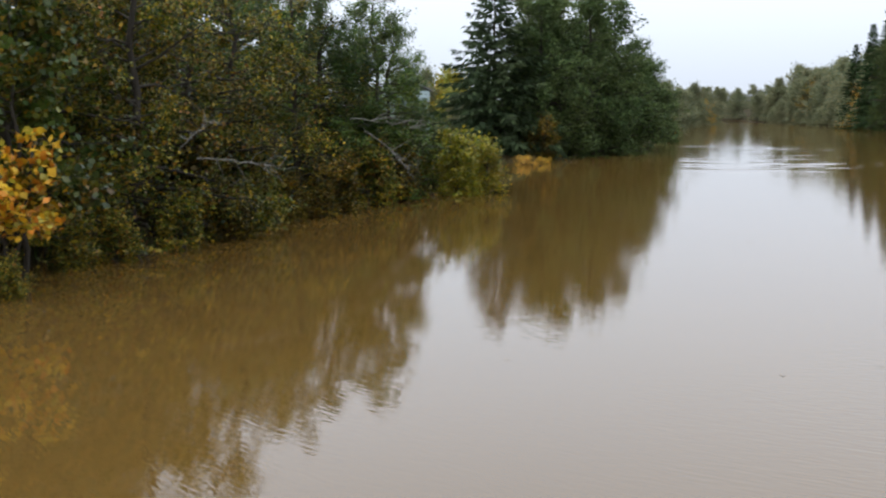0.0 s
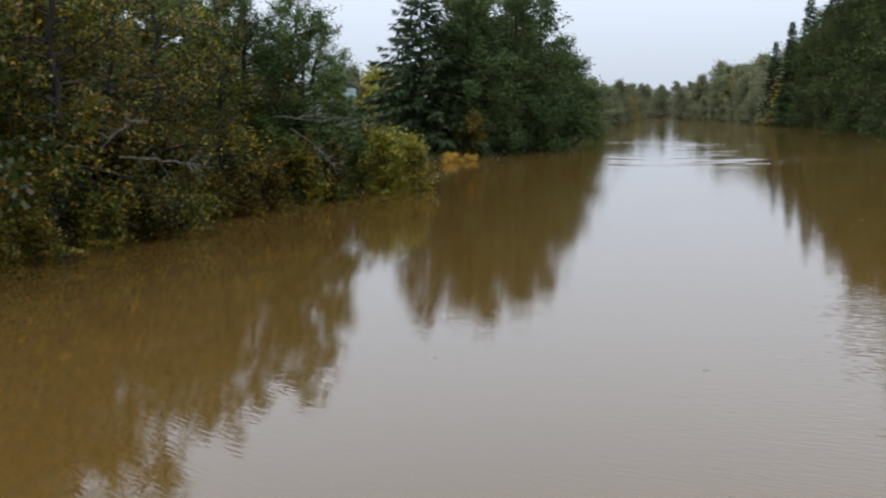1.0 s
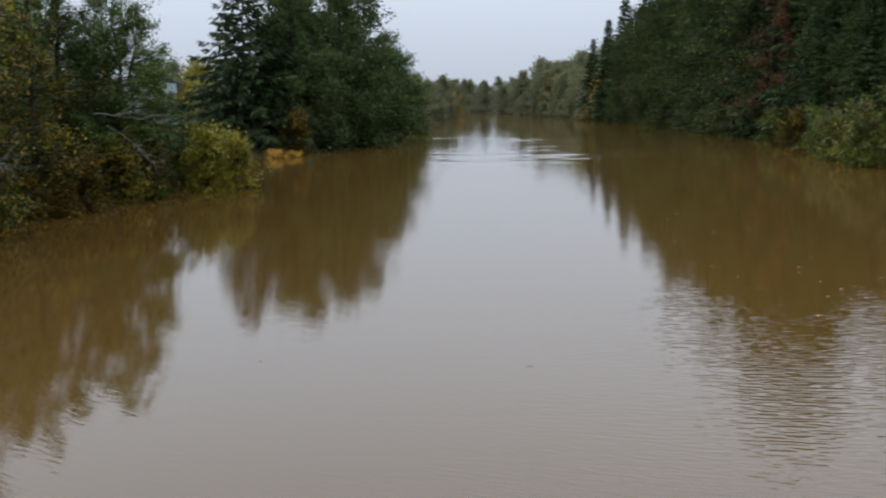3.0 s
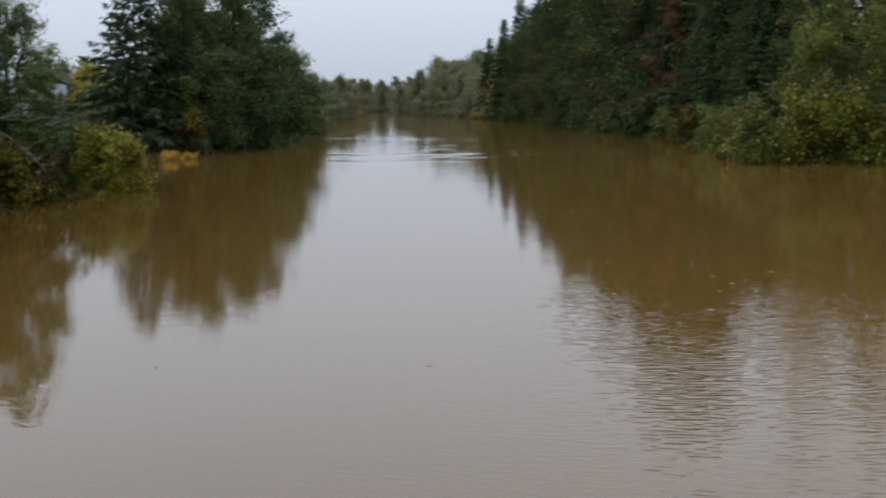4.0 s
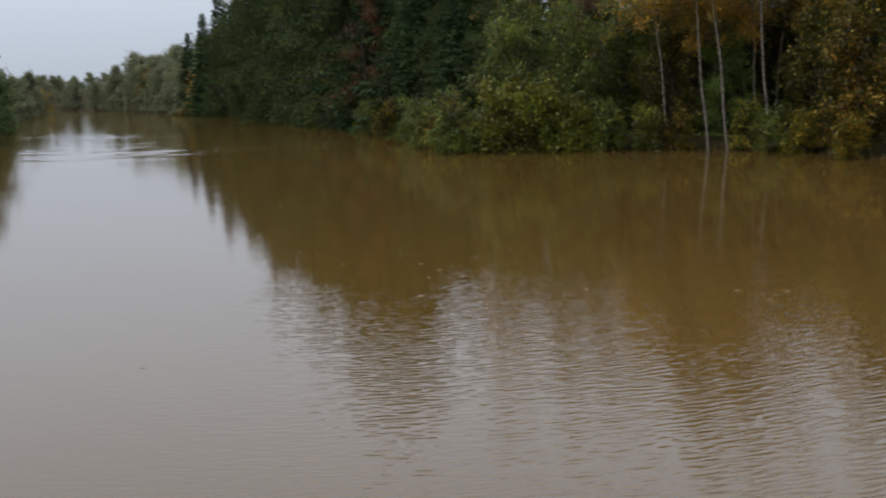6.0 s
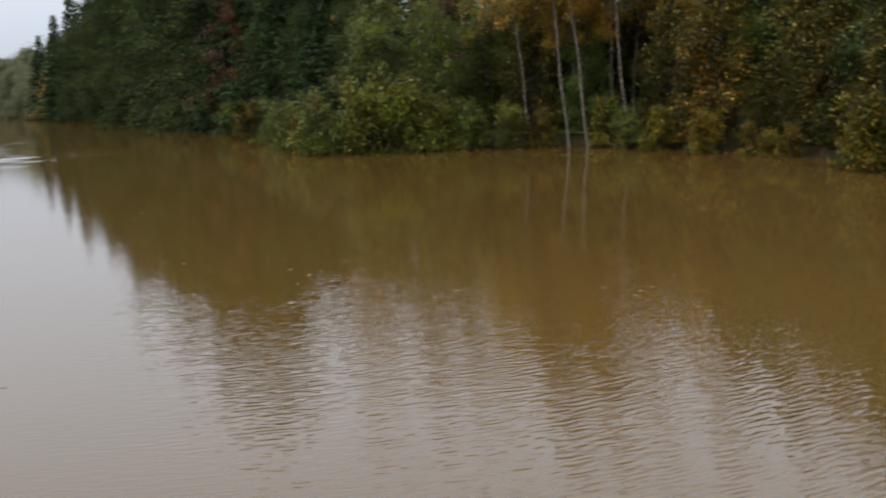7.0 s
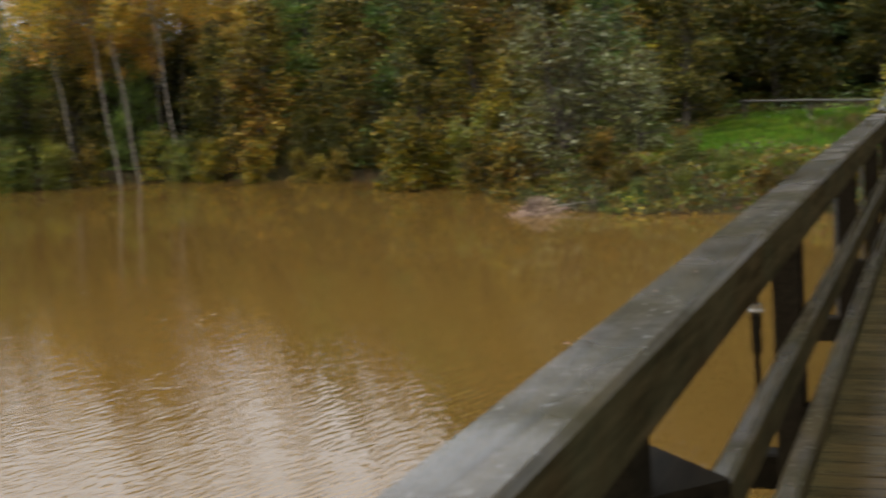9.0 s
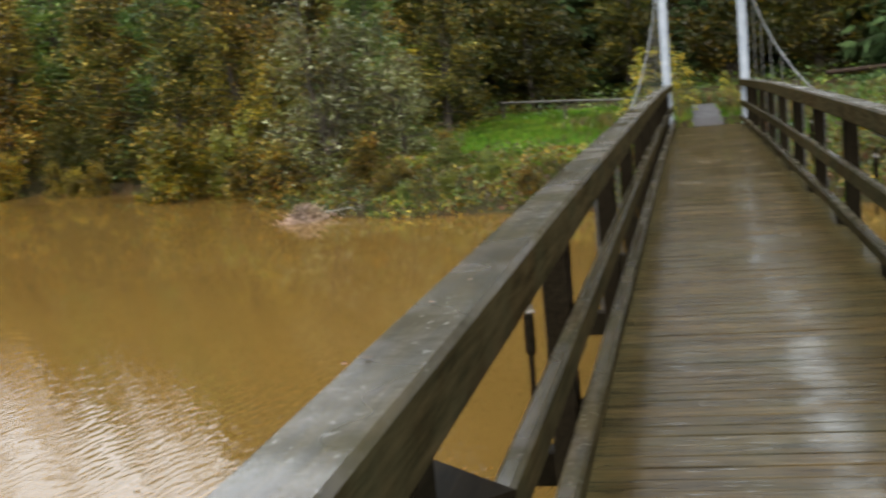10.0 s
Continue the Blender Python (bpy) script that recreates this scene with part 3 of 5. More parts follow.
def spruce_tree(name, seed, height, spread, label, category="spruce tree", sprays=32, base=0.03, group="", bark="bark", needles="spruce"):
    """A spruce: straight trunk, whorls of drooping branches, each with flat sprays of needles."""
    rng = np.random.default_rng(seed)
    t = np.linspace(0, 1, 7)
    lines = [(np.stack([0 * t, 0 * t, t * height - 0.4 * (t == 0)], 1), 0.017 * height * (1 - 0.95 * t))]
    vs, fs, n0 = [], [], 0
    branches = int(height * 28)
    for w in range(branches):
        q = base + (0.99 - base) * (w + rng.uniform(-2, 2)) / branches
        q = min(max(q, base), 0.99)
        z = height * q
        az = w * 2.399 + rng.uniform(-0.5, 0.5)
        ln = spread * (1 - q) ** 0.8 * rng.uniform(0.6, 1.1) + 0.10
        d = np.array([math.cos(az), math.sin(az), 0])
        k = np.linspace(0, 1, 4)
        sag = (-0.40 * (1 - q * 0.9) + rng.uniform(-0.1, 0.1)) * ln * k ** 1.2 + 0.14 * ln * k ** 3
        axis = np.array([0, 0, z]) + d * (ln * k)[:, None] + np.array([0, 0, 1.0]) * sag[:, None]
        lines.append((axis, np.linspace(0.014, 0.004, 4)))
        m = int(12 + sprays * ln / spread)
        g = rng.uniform(0.1, 1.0, m) ** 0.8
        p = np.stack([np.interp(g, k, axis[:, c]) for c in range(3)], 1)
        sd = np.cross(d, [0, 0, 1.0])
        sgn = rng.choice([-1.0, 1.0], m)[:, None]
        out = d * 0.7 + sd * sgn * rng.uniform(0.1, 1.0, (m, 1)) + np.array([0, 0, -0.45]) + rng.normal(size=(m, 3)) * 0.25
        out /= np.linalg.norm(out, axis=1)[:, None]
        L = (0.20 + 0.26 * ln * (1 - g * 0.6) * rng.uniform(0.5, 1.2, m))[:, None]
        wd = np.cross(out, rng.normal(size=(m, 3)) + [0, 0, 1.2])
        wd /= np.linalg.norm(wd, axis=1)[:, None] + 1e-9
        W = 0.022 + 0.10 * L
        quad = np.stack([p, p + out * L * 0.4 + wd * W, p + out * L, p + out * L * 0.4 - wd * W], 1)
        vs.append(quad.reshape(-1, 3))
        fs.append(np.arange(4 * m).reshape(m, 4) + n0)
        n0 += 4 * m
    root = tagged(new(name), label, category, group or name.replace("_", " ") + "s along the river")
    v, f = tubes(lines, 3)
    link_mesh("trunk", v, f, M[bark], root, smooth=True)
    link_mesh("crown", np.concatenate(vs), np.concatenate(fs), M[needles], root)
    return root


def blades(name, seed, spots, height, mat, label, category, lean=0.5, width=0.012):
    """Grass or weeds: many bent blades, as one mass."""
    rng = np.random.default_rng(seed)
    n = len(spots)
    az = rng.uniform(0, 2 * np.pi, n)
    d = np.stack([np.cos(az), np.sin(az), 0 * az], 1)
    sd = np.stack([-np.sin(az), np.cos(az), 0 * az], 1)
    h = (height * rng.uniform(0.5, 1.2, n))[:, None]
    up = np.array([0, 0, 1.0])
    mid = spots + up * h * 0.6 + d * h * 0.15 * lean
    tip = spots + up * h * rng.uniform(0.75, 1.0, (n, 1)) + d * h * lean * rng.uniform(0.3, 1.0, (n, 1))
    w = sd * width
    v = np.stack([spots - w, spots + w, mid + w * 0.7, tip, mid - w * 0.7], 1).reshape(-1, 3)
    i = np.arange(n)[:, None] * 5
    f4, f3 = i + [[0, 1, 2, 4]], i + [[4, 2, 3]]
    return tagged(link_mesh(name, v, [f4, f3], mat), label, category, kind="stuff")


def put(ob, x, y, turn=0.0, size=1.0, z=None, label=""):
    """A copy of a plant, standing on the ground."""
    zz = max(ground_z(x, y), -0.02) if z is None else z
    c = copy_thing(ob, pose(x, y, zz - 0.05, 0, 0, turn))
    c.scale = (size, size, size)
    if label:
        tagged(c, label)
    return c


def stand(ob, x, y, turn=0.0, size=1.0, z=None):
    zz = max(ground_z(x, y), -0.02) if z is None else z
    ob.matrix_basis = pose(x, y, zz - 0.05, 0, 0, turn)
    ob.scale = (size, size, size)
    return ob

# ---- river and banks ----
HEADING = radians(66.75)  # the bridge, clockwise from the river
LEFT_BANK = [(-20, -70), (-12, -30), (-9.6, 0), (-9.6, 14), (-10.3, 17.5), (-9.2, 22.5), (-9.5, 28), (-8.6, 32), (-6.8, 35.3), (-9.2, 42), (-8.6, 53),
             (-6.2, 65), (-4.4, 92), (-3.5, 120), (-0.6, 165), (-14, 190), (-60, 215), (-160, 235), (-400, 260)]
RIGHT_BANK = [(30, -70), (24, -30), (20.5, 0), (19.4, 11), (18.4, 14), (18.8, 16), (22, 22.5), (22.2, 25), (22.2, 29), (21.6, 36), (20.6, 38.6), (17.2, 40.4), (13.2, 42.8),
              (13.4, 47), (15.8, 60), (16.2, 72), (15.2, 98), (10.8, 122), (5, 152), (-10, 205), (-60, 240), (-160, 262), (-400, 290)]
RIVER = np.array(LEFT_BANK + RIGHT_BANK[::-1], float)


def bank_distance(x, y):
    """Distance from the water's edge, positive on land."""
    x, y = np.broadcast_arrays(np.asarray(x, float), np.asarray(y, float))
    best, inside = np.full(x.shape, 1e9), np.zeros(x.shape, bool)
    for (ax, ay), (bx, by) in zip(RIVER, np.roll(RIVER, -1, 0)):
        dx, dy = bx - ax, by - ay
        k = np.clip(((x - ax) * dx + (y - ay) * dy) / (dx * dx + dy * dy), 0, 1)
        best = np.minimum(best, np.hypot(x - ax - k * dx, y - ay - k * dy))
        cross = ((ay > y) != (by > y)) & (x < ax + (y - ay) * dx / (dy if dy else 1e-9))
        inside ^= cross
    return np.where(inside, -best, best)


def ground_z(x, y):
    x, y = np.asarray(x, float), np.asarray(y, float)
    flooded = np.clip((np.hypot(x - 22, y - 9) - 8.0) / 3.0, 0, 1)
    d = bank_distance(x, y) - 1.3 * flooded
    land = 0.95 * (1 - np.exp(-np.maximum(d, 0) / 3.2)) + 0.03 * np.clip(d - 4, 0, 60)
    z = np.where(d > 0, land, np.maximum(d * 0.45, -2.5))
    z = z + 0.06 * np.sin(x * 0.9 + 1) * np.sin(y * 0.7) * np.clip(d, 0, 3) / 3
    # dug away under the bridge's end
    along = x * math.sin(HEADING) + y * math.cos(HEADING)
    across = np.abs(y * math.sin(HEADING) - x * math.cos(HEADING) + 0.33)
    dug = np.clip((29.75 - along) / 0.5, 0, 1) * np.clip((along - 20) / 2, 0, 1) * np.clip((1.6 - across) / 0.6, 0, 1)
    z = z * (1 - dug) + np.minimum(z, 0.5) * dug
    return float(z) if z.ndim == 0 else z


def grid_lines(lo, hi, step, far, grow=1.35):
    mid = list(np.arange(lo, hi + step / 2, step))
    a, s = lo, step
    left = []
    while a > -far:
        s *= grow
        a -= s
        left.append(a)
    b, s = hi, step
    right = []
    while b < far:
        s *= grow
        b += s
        right.append(b)
    return np.array(left[::-1] + mid + right)


def sheet(name, gx, gy, height, mat):
    X, Y = np.meshgrid(gx, gy)
    Z = height(X, Y)
    v = np.stack([X, Y, Z], -1).reshape(-1, 3)
    nx = len(gx)
    i = (np.arange(len(gy) - 1)[:, None] * nx + np.arange(nx - 1)[None]).ravel()
    return link_mesh(name, v, np.stack([i, i + 1, i + nx + 1, i + nx], 1), mat, smooth=True)


ground = sheet("ground", grid_lines(-24, 46, 0.8, 3000), grid_lines(-30, 100, 0.8, 3000), ground_z, M["soil"])
tagged(ground, "dark wet soil and leaf litter of the river banks", "ground", kind="structure")


def water_height(X, Y):
    """Flat but for a few crests where the current breaks."""
    z = 0 * X
    r = np.random.default_rng(61)
    for i in range(56):
        cy = 47.5 + 29 * r.uniform() ** 1.1
        cx = r.normal(3.6, 2.6) if i % 5 else r.normal(-2.2, 0.8)
        if i % 3 == 1:
            cx, cy = r.normal(6.6, 1.2), 49.5 + 13 * r.uniform()
        long, slope, a = r.uniform(0.4, 1.5), r.normal(-0.1, 0.15), r.uniform(0.02, 0.055)
        v = Y - cy - slope * (X - cx) - 0.18 * np.sin(X * 1.7 + cy)
        z = z + 0.42 * a * np.exp(-((X - cx) / long) ** 2) * (np.exp(-(v / 0.5) ** 2) - 0.6 * np.exp(-((v - 0.9) / 0.6) ** 2))
    return z


wx = np.concatenate([[-1500, -400, -120, -40, -14], np.arange(-8, 14.1, 0.4), [18, 26, 40, 120, 400, 1500]])
wy = np.concatenate([[-1500, -300, -80, -20, 0, 20, 40], np.arange(46.5, 77, 0.2), [80, 100, 140, 200, 400, 1500]])
water = sheet("water", wx, wy, water_height, M["water"])
tagged(water, "muddy brown flood water with a smooth reflecting surface", "river", kind="structure")

# ---- the suspension footbridge ----
BRIDGE = Matrix(((math.sin(HEADING), -math.cos(HEADING), 0, 0), (math.cos(HEADING), math.sin(HEADING), 0, 0), (0, 0, 1, 0), (0, 0, 0, 1)))
BEGIN, END, TOWER = -15.0, 29.4, 29.0
LEFT, RIGHT = 0.46, -1.12


def deck_z(s):
    return 1.23 - 0.0004 * s * s


footbridge = tagged(new("footbridge"), "narrow wooden suspension footbridge, wet planks and brown timber railings", "bridge")
footbridge.matrix_basis = BRIDGE


def beam(name, s0, s1, l0, l1, z0, z1, mat, label="", bevel=0.012, parent=None, steps=None):
    """A timber along the bridge, between two distances, following the deck's curve; z0, z1 above the deck."""
    steps = steps or max(1, int((s1 - s0) / 1.25))
    b = bevel
    prof = [(l0 + b, z0), (l1 - b, z0), (l1, z0 + b), (l1, z1 - b), (l1 - b, z1), (l0 + b, z1), (l0, z1 - b), (l0, z0 + b)]
    ss = np.linspace(s0, s1, steps + 1)
    v = [(s, p[0], deck_z(s) + p[1]) for s in ss for p in prof]
    k = len(prof)
    f = [[i * k + j, (i + 1) * k + j, (i + 1) * k + (j + 1) % k, i * k + (j + 1) % k] for i in range(steps) for j in range(k)]
    bm = bmesh.new()
    bv = [bm.verts.new(p) for p in v]
    for q in f:
        bm.faces.new([bv[i] for i in q])
    bm.faces.new([bv[i] for i in range(k)])
    bm.faces.new([bv[steps * k + i] for i in range(k - 1, -1, -1)])
    bmesh.ops.recalc_face_normals(bm, faces=bm.faces[:])
    return part(name, bm, mat, parent or footbridge, label)


LEAVES = ((1.80, 0.553, 20), (1.84, 0.525, 110), (2.28, 0.512, 60), (2.51, 0.477, 200))
POSTS = [-14.8, -12.4, -9.5, -6.6, -3.7, -0.8, 2.1, 4.8, 7.8, 10.3, 12.8, 15.3, 17.8, 20.3, 22.8, 25.3, 27.8]
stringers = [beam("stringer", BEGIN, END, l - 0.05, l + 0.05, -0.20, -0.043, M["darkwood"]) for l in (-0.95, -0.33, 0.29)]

rng = np.random.default_rng(5)
for sign, inner in ((1, LEFT), (-1, RIGHT)):
    def lat(a, b):
        p, q = inner + sign * a, inner + sign * b
        return min(p, q), max(p, q)
    s = BEGIN
    first = 5.65
    while s < END - 0.3:
        e = min(END, s + first)
        first = 5.0
        up = rng.uniform(-0.004, 0.004)
        beam("top_rail", s + 0.004, e - 0.004, *lat(-0.048, 0.101), 0.882 + up, 1.027 + up, M["rail"])
        beam("mid_rail", s + 0.004, e - 0.004, *lat(-0.024, 0.035), 0.412 + up, 0.54 + up, M["rail"])
        beam("kerb_rail", s + 0.004, e - 0.004, *lat(-0.066, 0.008), 0.11 + up, 0.20 + up, M["rail"])
        s = e
    for s in POSTS:
        z = deck_z(s)
        a, b = lat(0.052, 0.16)
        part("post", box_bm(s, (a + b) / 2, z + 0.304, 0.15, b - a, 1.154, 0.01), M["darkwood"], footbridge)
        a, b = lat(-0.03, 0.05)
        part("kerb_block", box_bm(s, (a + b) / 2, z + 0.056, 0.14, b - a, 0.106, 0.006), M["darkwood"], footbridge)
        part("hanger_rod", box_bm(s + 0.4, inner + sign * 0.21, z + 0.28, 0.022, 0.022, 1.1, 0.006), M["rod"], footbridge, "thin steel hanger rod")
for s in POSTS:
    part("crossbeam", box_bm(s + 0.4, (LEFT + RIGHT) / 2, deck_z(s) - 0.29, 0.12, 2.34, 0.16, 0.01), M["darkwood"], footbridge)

# turnbuckle nuts
for s, l, up in ((4.33, LEFT + 0.165, 0.60), (9.4, RIGHT - 0.17, 0.62), (14.4, RIGHT - 0.17, 0.62)):
    bm = bmesh.new()
    bmesh.ops.create_cone(bm, cap_ends=True, segments=6, radius1=0.02, radius2=0.02, depth=0.022, matrix=Matrix.Translation((s, l, deck_z(s) + up)))
    bmesh.ops.create_cone(bm, cap_ends=True, segments=14, radius1=0.026, radius2=0.026, depth=0.005, matrix=Matrix.Translation((s, l, deck_z(s) + up - 0.014)))
    part("nut", bm, M["steel"], footbridge, "shiny steel nut and washer")
    bm = bmesh.new()
    bmesh.ops.create_cone(bm, cap_ends=True, segments=8, radius1=0.011, radius2=0.011, depth=0.5, matrix=Matrix.Translation((s, l, deck_z(s) + up - 0.2)))
    bmesh.ops.create_cone(bm, cap_ends=True, segments=8, radius1=0.019, radius2=0.019, depth=0.14, matrix=Matrix.Translation((s, l, deck_z(s) + up - 0.10)))
    part("threaded_rod", bm, M["darkwood"], footbridge, "dark rusty threaded rod")
# board shaped and placed to fit a dark slanted edge in the camera's view
bm = bmesh.new()
base = deck_z(2.2) + 0.67
quad = ((2.41, 0.57), (2.22, 0.37), (2.02, 0.56), (2.21, 0.76))
lo = [bm.verts.new((a, b, base - 0.05)) for a, b in quad]
hi = [bm.verts.new((a, b, base)) for a, b in quad]
bm.faces.new(hi)
bm.faces.new(lo[::-1])
for i in range(4):
    bm.faces.new((lo[i], lo[(i + 1) % 4], hi[(i + 1) % 4], hi[i]))
bmesh.ops.recalc_face_normals(bm, faces=bm.faces[:])
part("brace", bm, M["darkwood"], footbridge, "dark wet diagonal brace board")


def cable_points(l, n=40):
    s = np.linspace(BEGIN, TOWER, n)
    return np.stack([s, 0 * s + l, 1.95 + 0.0052 * np.maximum(s - 8.5, 0) ** 2], 1)


for l in (LEFT + 0.21, RIGHT - 0.21):
    v, f = tubes([(cable_points(l), np.full(40, 0.013))], 8)
    link_mesh("main_cable", v, f, M["rod"], footbridge, "grey steel suspension cable", smooth=True)
    top = cable_points(l)[-1]
    tail = np.array([top, top + [8.5, 0, -3.9]])
    v, f = tubes([(np.linspace(tail[0], tail[1], 6), np.full(6, 0.022))], 8)
    link_mesh("back_stay", v, f, M["rod"], footbridge, "grey steel cable running down to the bank", smooth=True)
    for s in np.arange(11.45, TOWER - 1, 2.5):
        zc = 1.95 + 0.0052 * max(s - 8.5, 0) ** 2
        zb = deck_z(s) + 0.4
        if zc > deck_z(s) + 1.05:
            part("cable_hanger", box_bm(s, l, (zc + zb) / 2, 0.016, 0.016, zc - zb, 0), M["rod"], footbridge)
for l in (LEFT + 0.09, RIGHT - 0.09):
    bm = bmesh.new()
    bmesh.ops.create_cone(bm, cap_ends=True, segments=16, radius1=0.105, radius2=0.10, depth=5.4, matrix=Matrix.Translation((TOWER, l, deck_z(TOWER) + 1.6)))
    part("tower_post", bm, M["whitepaint"], footbridge, "round white-painted steel tower post")
part("tower_beam", box_bm(TOWER, (LEFT + RIGHT) / 2, deck_z(TOWER) + 4.25, 0.16, 1.9, 0.18, 0.01), M["whitepaint"], footbridge)

# ---- land beyond the bridge's end ----


def at_bridge(s, l):
    p = BRIDGE @ Vector((s, l, 0))
    return p.x, p.y


v, f = [], []
ss = np.linspace(END + 0.02, END + 5.0, 30)
for i, s in enumerate(ss):
    for l in np.linspace(-1.0, 0.35, 7):
        x, y = at_bridge(s, l * 0.5 - 0.17 + 0.04 * math.sin(i * 1.35 + l * 4) + rng.normal() * 0.02)
        v.append((x, y, max(ground_z(x, y), deck_z(END) - 0.1 + 0.004 * i) + 0.03 + 0.012 * rng.normal()))
f = [[i * 7 + j, (i + 1) * 7 + j, (i + 1) * 7 + j + 1, i * 7 + j + 1] for i in range(29) for j in range(6)]
tagged(link_mesh("footpath", v, np.array(f), M["gravel"], smooth=True), "pale worn gravel footpath leading from the bridge", "path", kind="structure")

# ---- plants of the near bank, by the bridge's start ----
maple = broad_tree("maple_tree", 11, 4.6, 1.8, 4200, 0.125, "maplegreen", "young maple with green and orange leaves over the water", limbs=22, slim=0.95, base=0.3, clump=0.2, ragged=1.0, trunk=0.05)
stand(maple, -10.75, 17.0)
maple_low = broad_tree("maple_sapling", 12, 2.9, 1.35, 1150, 0.115, "maple", "maple sapling with bright yellow and orange leaves", limbs=30, slim=0.95, stems=3, base=0.3, clump=0.13, ragged=1.2, trunk=0.03)
stand(maple_low, -10.05, 15.7, 0, 1.2)

alders = [broad_tree("alder_tree", 20 + i, 8.2, 2.7, 28000 if i > 1 else 19000, 0.08, m, lab, limbs=64, base=0.03, clump=0.19, trunk=0.12, ragged=0.7 if i > 1 else 1.25, thin_top=(0.38, 0.38, 0.75, 0.9)[i])
          for i, (m, lab) in enumerate((("alder", "alder tree with thinning olive and yellow leaves on the flooded bank"),
                                        ("alder", "tall alder with brownish yellow autumn leaves on the flooded bank"),
                                        ("greenalder", "alder tree with still green leaves at the water's edge"), ("alder", "dense alder with olive and amber leaves on the flooded bank")))]
stand(alders[3], -12.7, 20.4, 40, 1.0)
stand(alders[0], -12.2, 19.0)
stand(alders[1], -11.6, 25.5)
stand(alders[2], -9.7, 33.6, 0, 0.77)
for i, x, y, t, k in ((1, -13.5, 16.6, 40, 1.05), (0, -11.4, 22.2, 130, 0.95), (1, -12.0, 28.8, 200, 0.85), (0, -11.3, 31.4, 250, 0.82), (1, -15.5, 22.0, 75, 1.1), (0, -15.5, 28.0, 310, 1.1),
                      (3, -13.8, 17.2, 120, 1.05), (3, -13.4, 13.4, 210, 1.0), (3, -12.8, 23.6, 300, 0.85), (2, -9.8, 35.6, 160, 0.66), (2, -10.9, 32.4, 70, 0.74), (2, -13.5, 35.0, 160, 0.85), (1, -17, 17.5, 100, 1.1), (2, -16, 33, 20, 0.9), (0, -12.3, 36.5, 90, 0.6), (2, -11.2, 37.2, 250, 0.6), (1, -14.5, 40, 60, 0.75), (2, -13.4, 42, 140, 0.55)):
    put(alders[i], x, y, t, k)
shrubs = {c: broad_tree("shrub", 40 + i, 2.3, 1.35, 4800, 0.10, c, lab, "bush", stems=8, base=0.04, limbs=56, trunk=0.05, clump=0.17, bare_twigs=False)
          for i, (c, lab) in enumerate((("alder", "olive green shrub hanging over the water"), ("bush", "rounded bush with yellow-green leaves at the water's edge"),
                                        ("mixed", "brownish yellow shrub at the water's edge"), ("willow", "light green willow bush at the water's edge"), ("yellow", "bright yellow-green bush leaning over the water"),
                                        ("golden", "golden yellow and olive shrub at the water's edge")))}
stand(shrubs["yellow"], -7.7, 35.2, 0, 0.92)
stand(shrubs["bush"], -8.3, 38.4, 0, 0.9)
stand(shrubs["alder"], -10.6, 18.3, 0, 0.5)
stand(shrubs["mixed"], -9.6, 28.2, 0, 0.65)
stand(shrubs["willow"], 14.3, 49.6, 0, 0.9)
for c, x, y, t, k in (("alder", -10.4, 19.4, 100, 0.5), ("alder", -10.1, 21.3, 160, 0.55), ("mixed", -9.8, 23.2, 220, 0.6), ("alder", -9.9, 25.0, 20, 0.65),
                      ("mixed", -10.0, 27.2, 290, 0.55), ("mixed", -9.5, 29.3, 60, 0.7), ("alder", -9.3, 31.3, 110, 0.9), ("mixed", -8.8, 33.2, 180, 0.95), ("yellow", -7.0, 36.3, 240, 0.8),
                      ("bush", -8.7, 36.8, 80, 0.9), ("alder", -11.2, 14.0, 10, 0.7), ("alder", -9.9, 15.3, 60, 0.34), ("mixed", -11.3, 24.0, 10, 1.2), ("alder", -11.2, 27, 70, 1.2)):
    put(shrubs[c], x, y, t, k)
# pale dead branches
def dead_branch(seed, x, y, z, way, length):
    r = np.random.default_rng(seed)
    way = np.array(way, float)
    way /= np.linalg.norm(way)
    k = np.linspace(0, 1, 8)[:, None]
    main = way * length * k + r.normal(size=(8, 3)) * 0.05 * k * length + np.array([0, 0, -0.15 * length]) * k ** 2
    root = tagged(new("dead_branch"), "pale bare dead branch reaching out over the water", "branch", "dead branches over the water")
    root.matrix_basis = pose(x, y, z)
    v, f = tubes([(main, 0.015 * (1 - 0.75 * k[:, 0]))], 6)
    link_mesh("limb", v, f, M["palebark"], root, smooth=True)
    for j in range(14):
        p = main[r.integers(2, 8)]
        d = way + r.normal(size=3) * 0.6
        d = d / np.linalg.norm(d) * length * r.uniform(0.2, 0.45)
        v, f = tubes([(np.stack([p, p + d * 0.5 + r.normal(size=3) * 0.04, p + d]), np.array([0.008, 0.006, 0.003]))], 5)
        link_mesh("twig", v, f, M["palebark"], root, smooth=True)
    return root


dead_branch(3, -9.35, 20.6, 1.75, (0.9, 0.35, 0.02), 1.35)
dead_branch(6, -9.6, 20.4, 1.9, (0.5, -0.1, 0.5), 0.9)
dead_branch(4, -9.0, 29.0, 2.35, (0.9, 0.5, 0.0), 1.8)
dead_branch(5, -8.8, 29.4, 2.05, (0.6, 0.2, -0.4), 1.5)

# ---- further up the left bank ----
spruces = [spruce_tree("spruce_tree", 60 + i, h, sp, lab, needles="spruce" if i else "hazespruce") for i, (h, sp, lab) in enumerate(((8.3, 4.2, "green spruce with drooping branches on the bank, haze put into its needle colour"),
                                                                                       (15.5, 3.2, "tall dark spruce in the riverside forest"),
                                                                                       (13.0, 2.8, "dark spruce in the riverside forest")))]
stand(spruces[0], -10.9, 59.0)
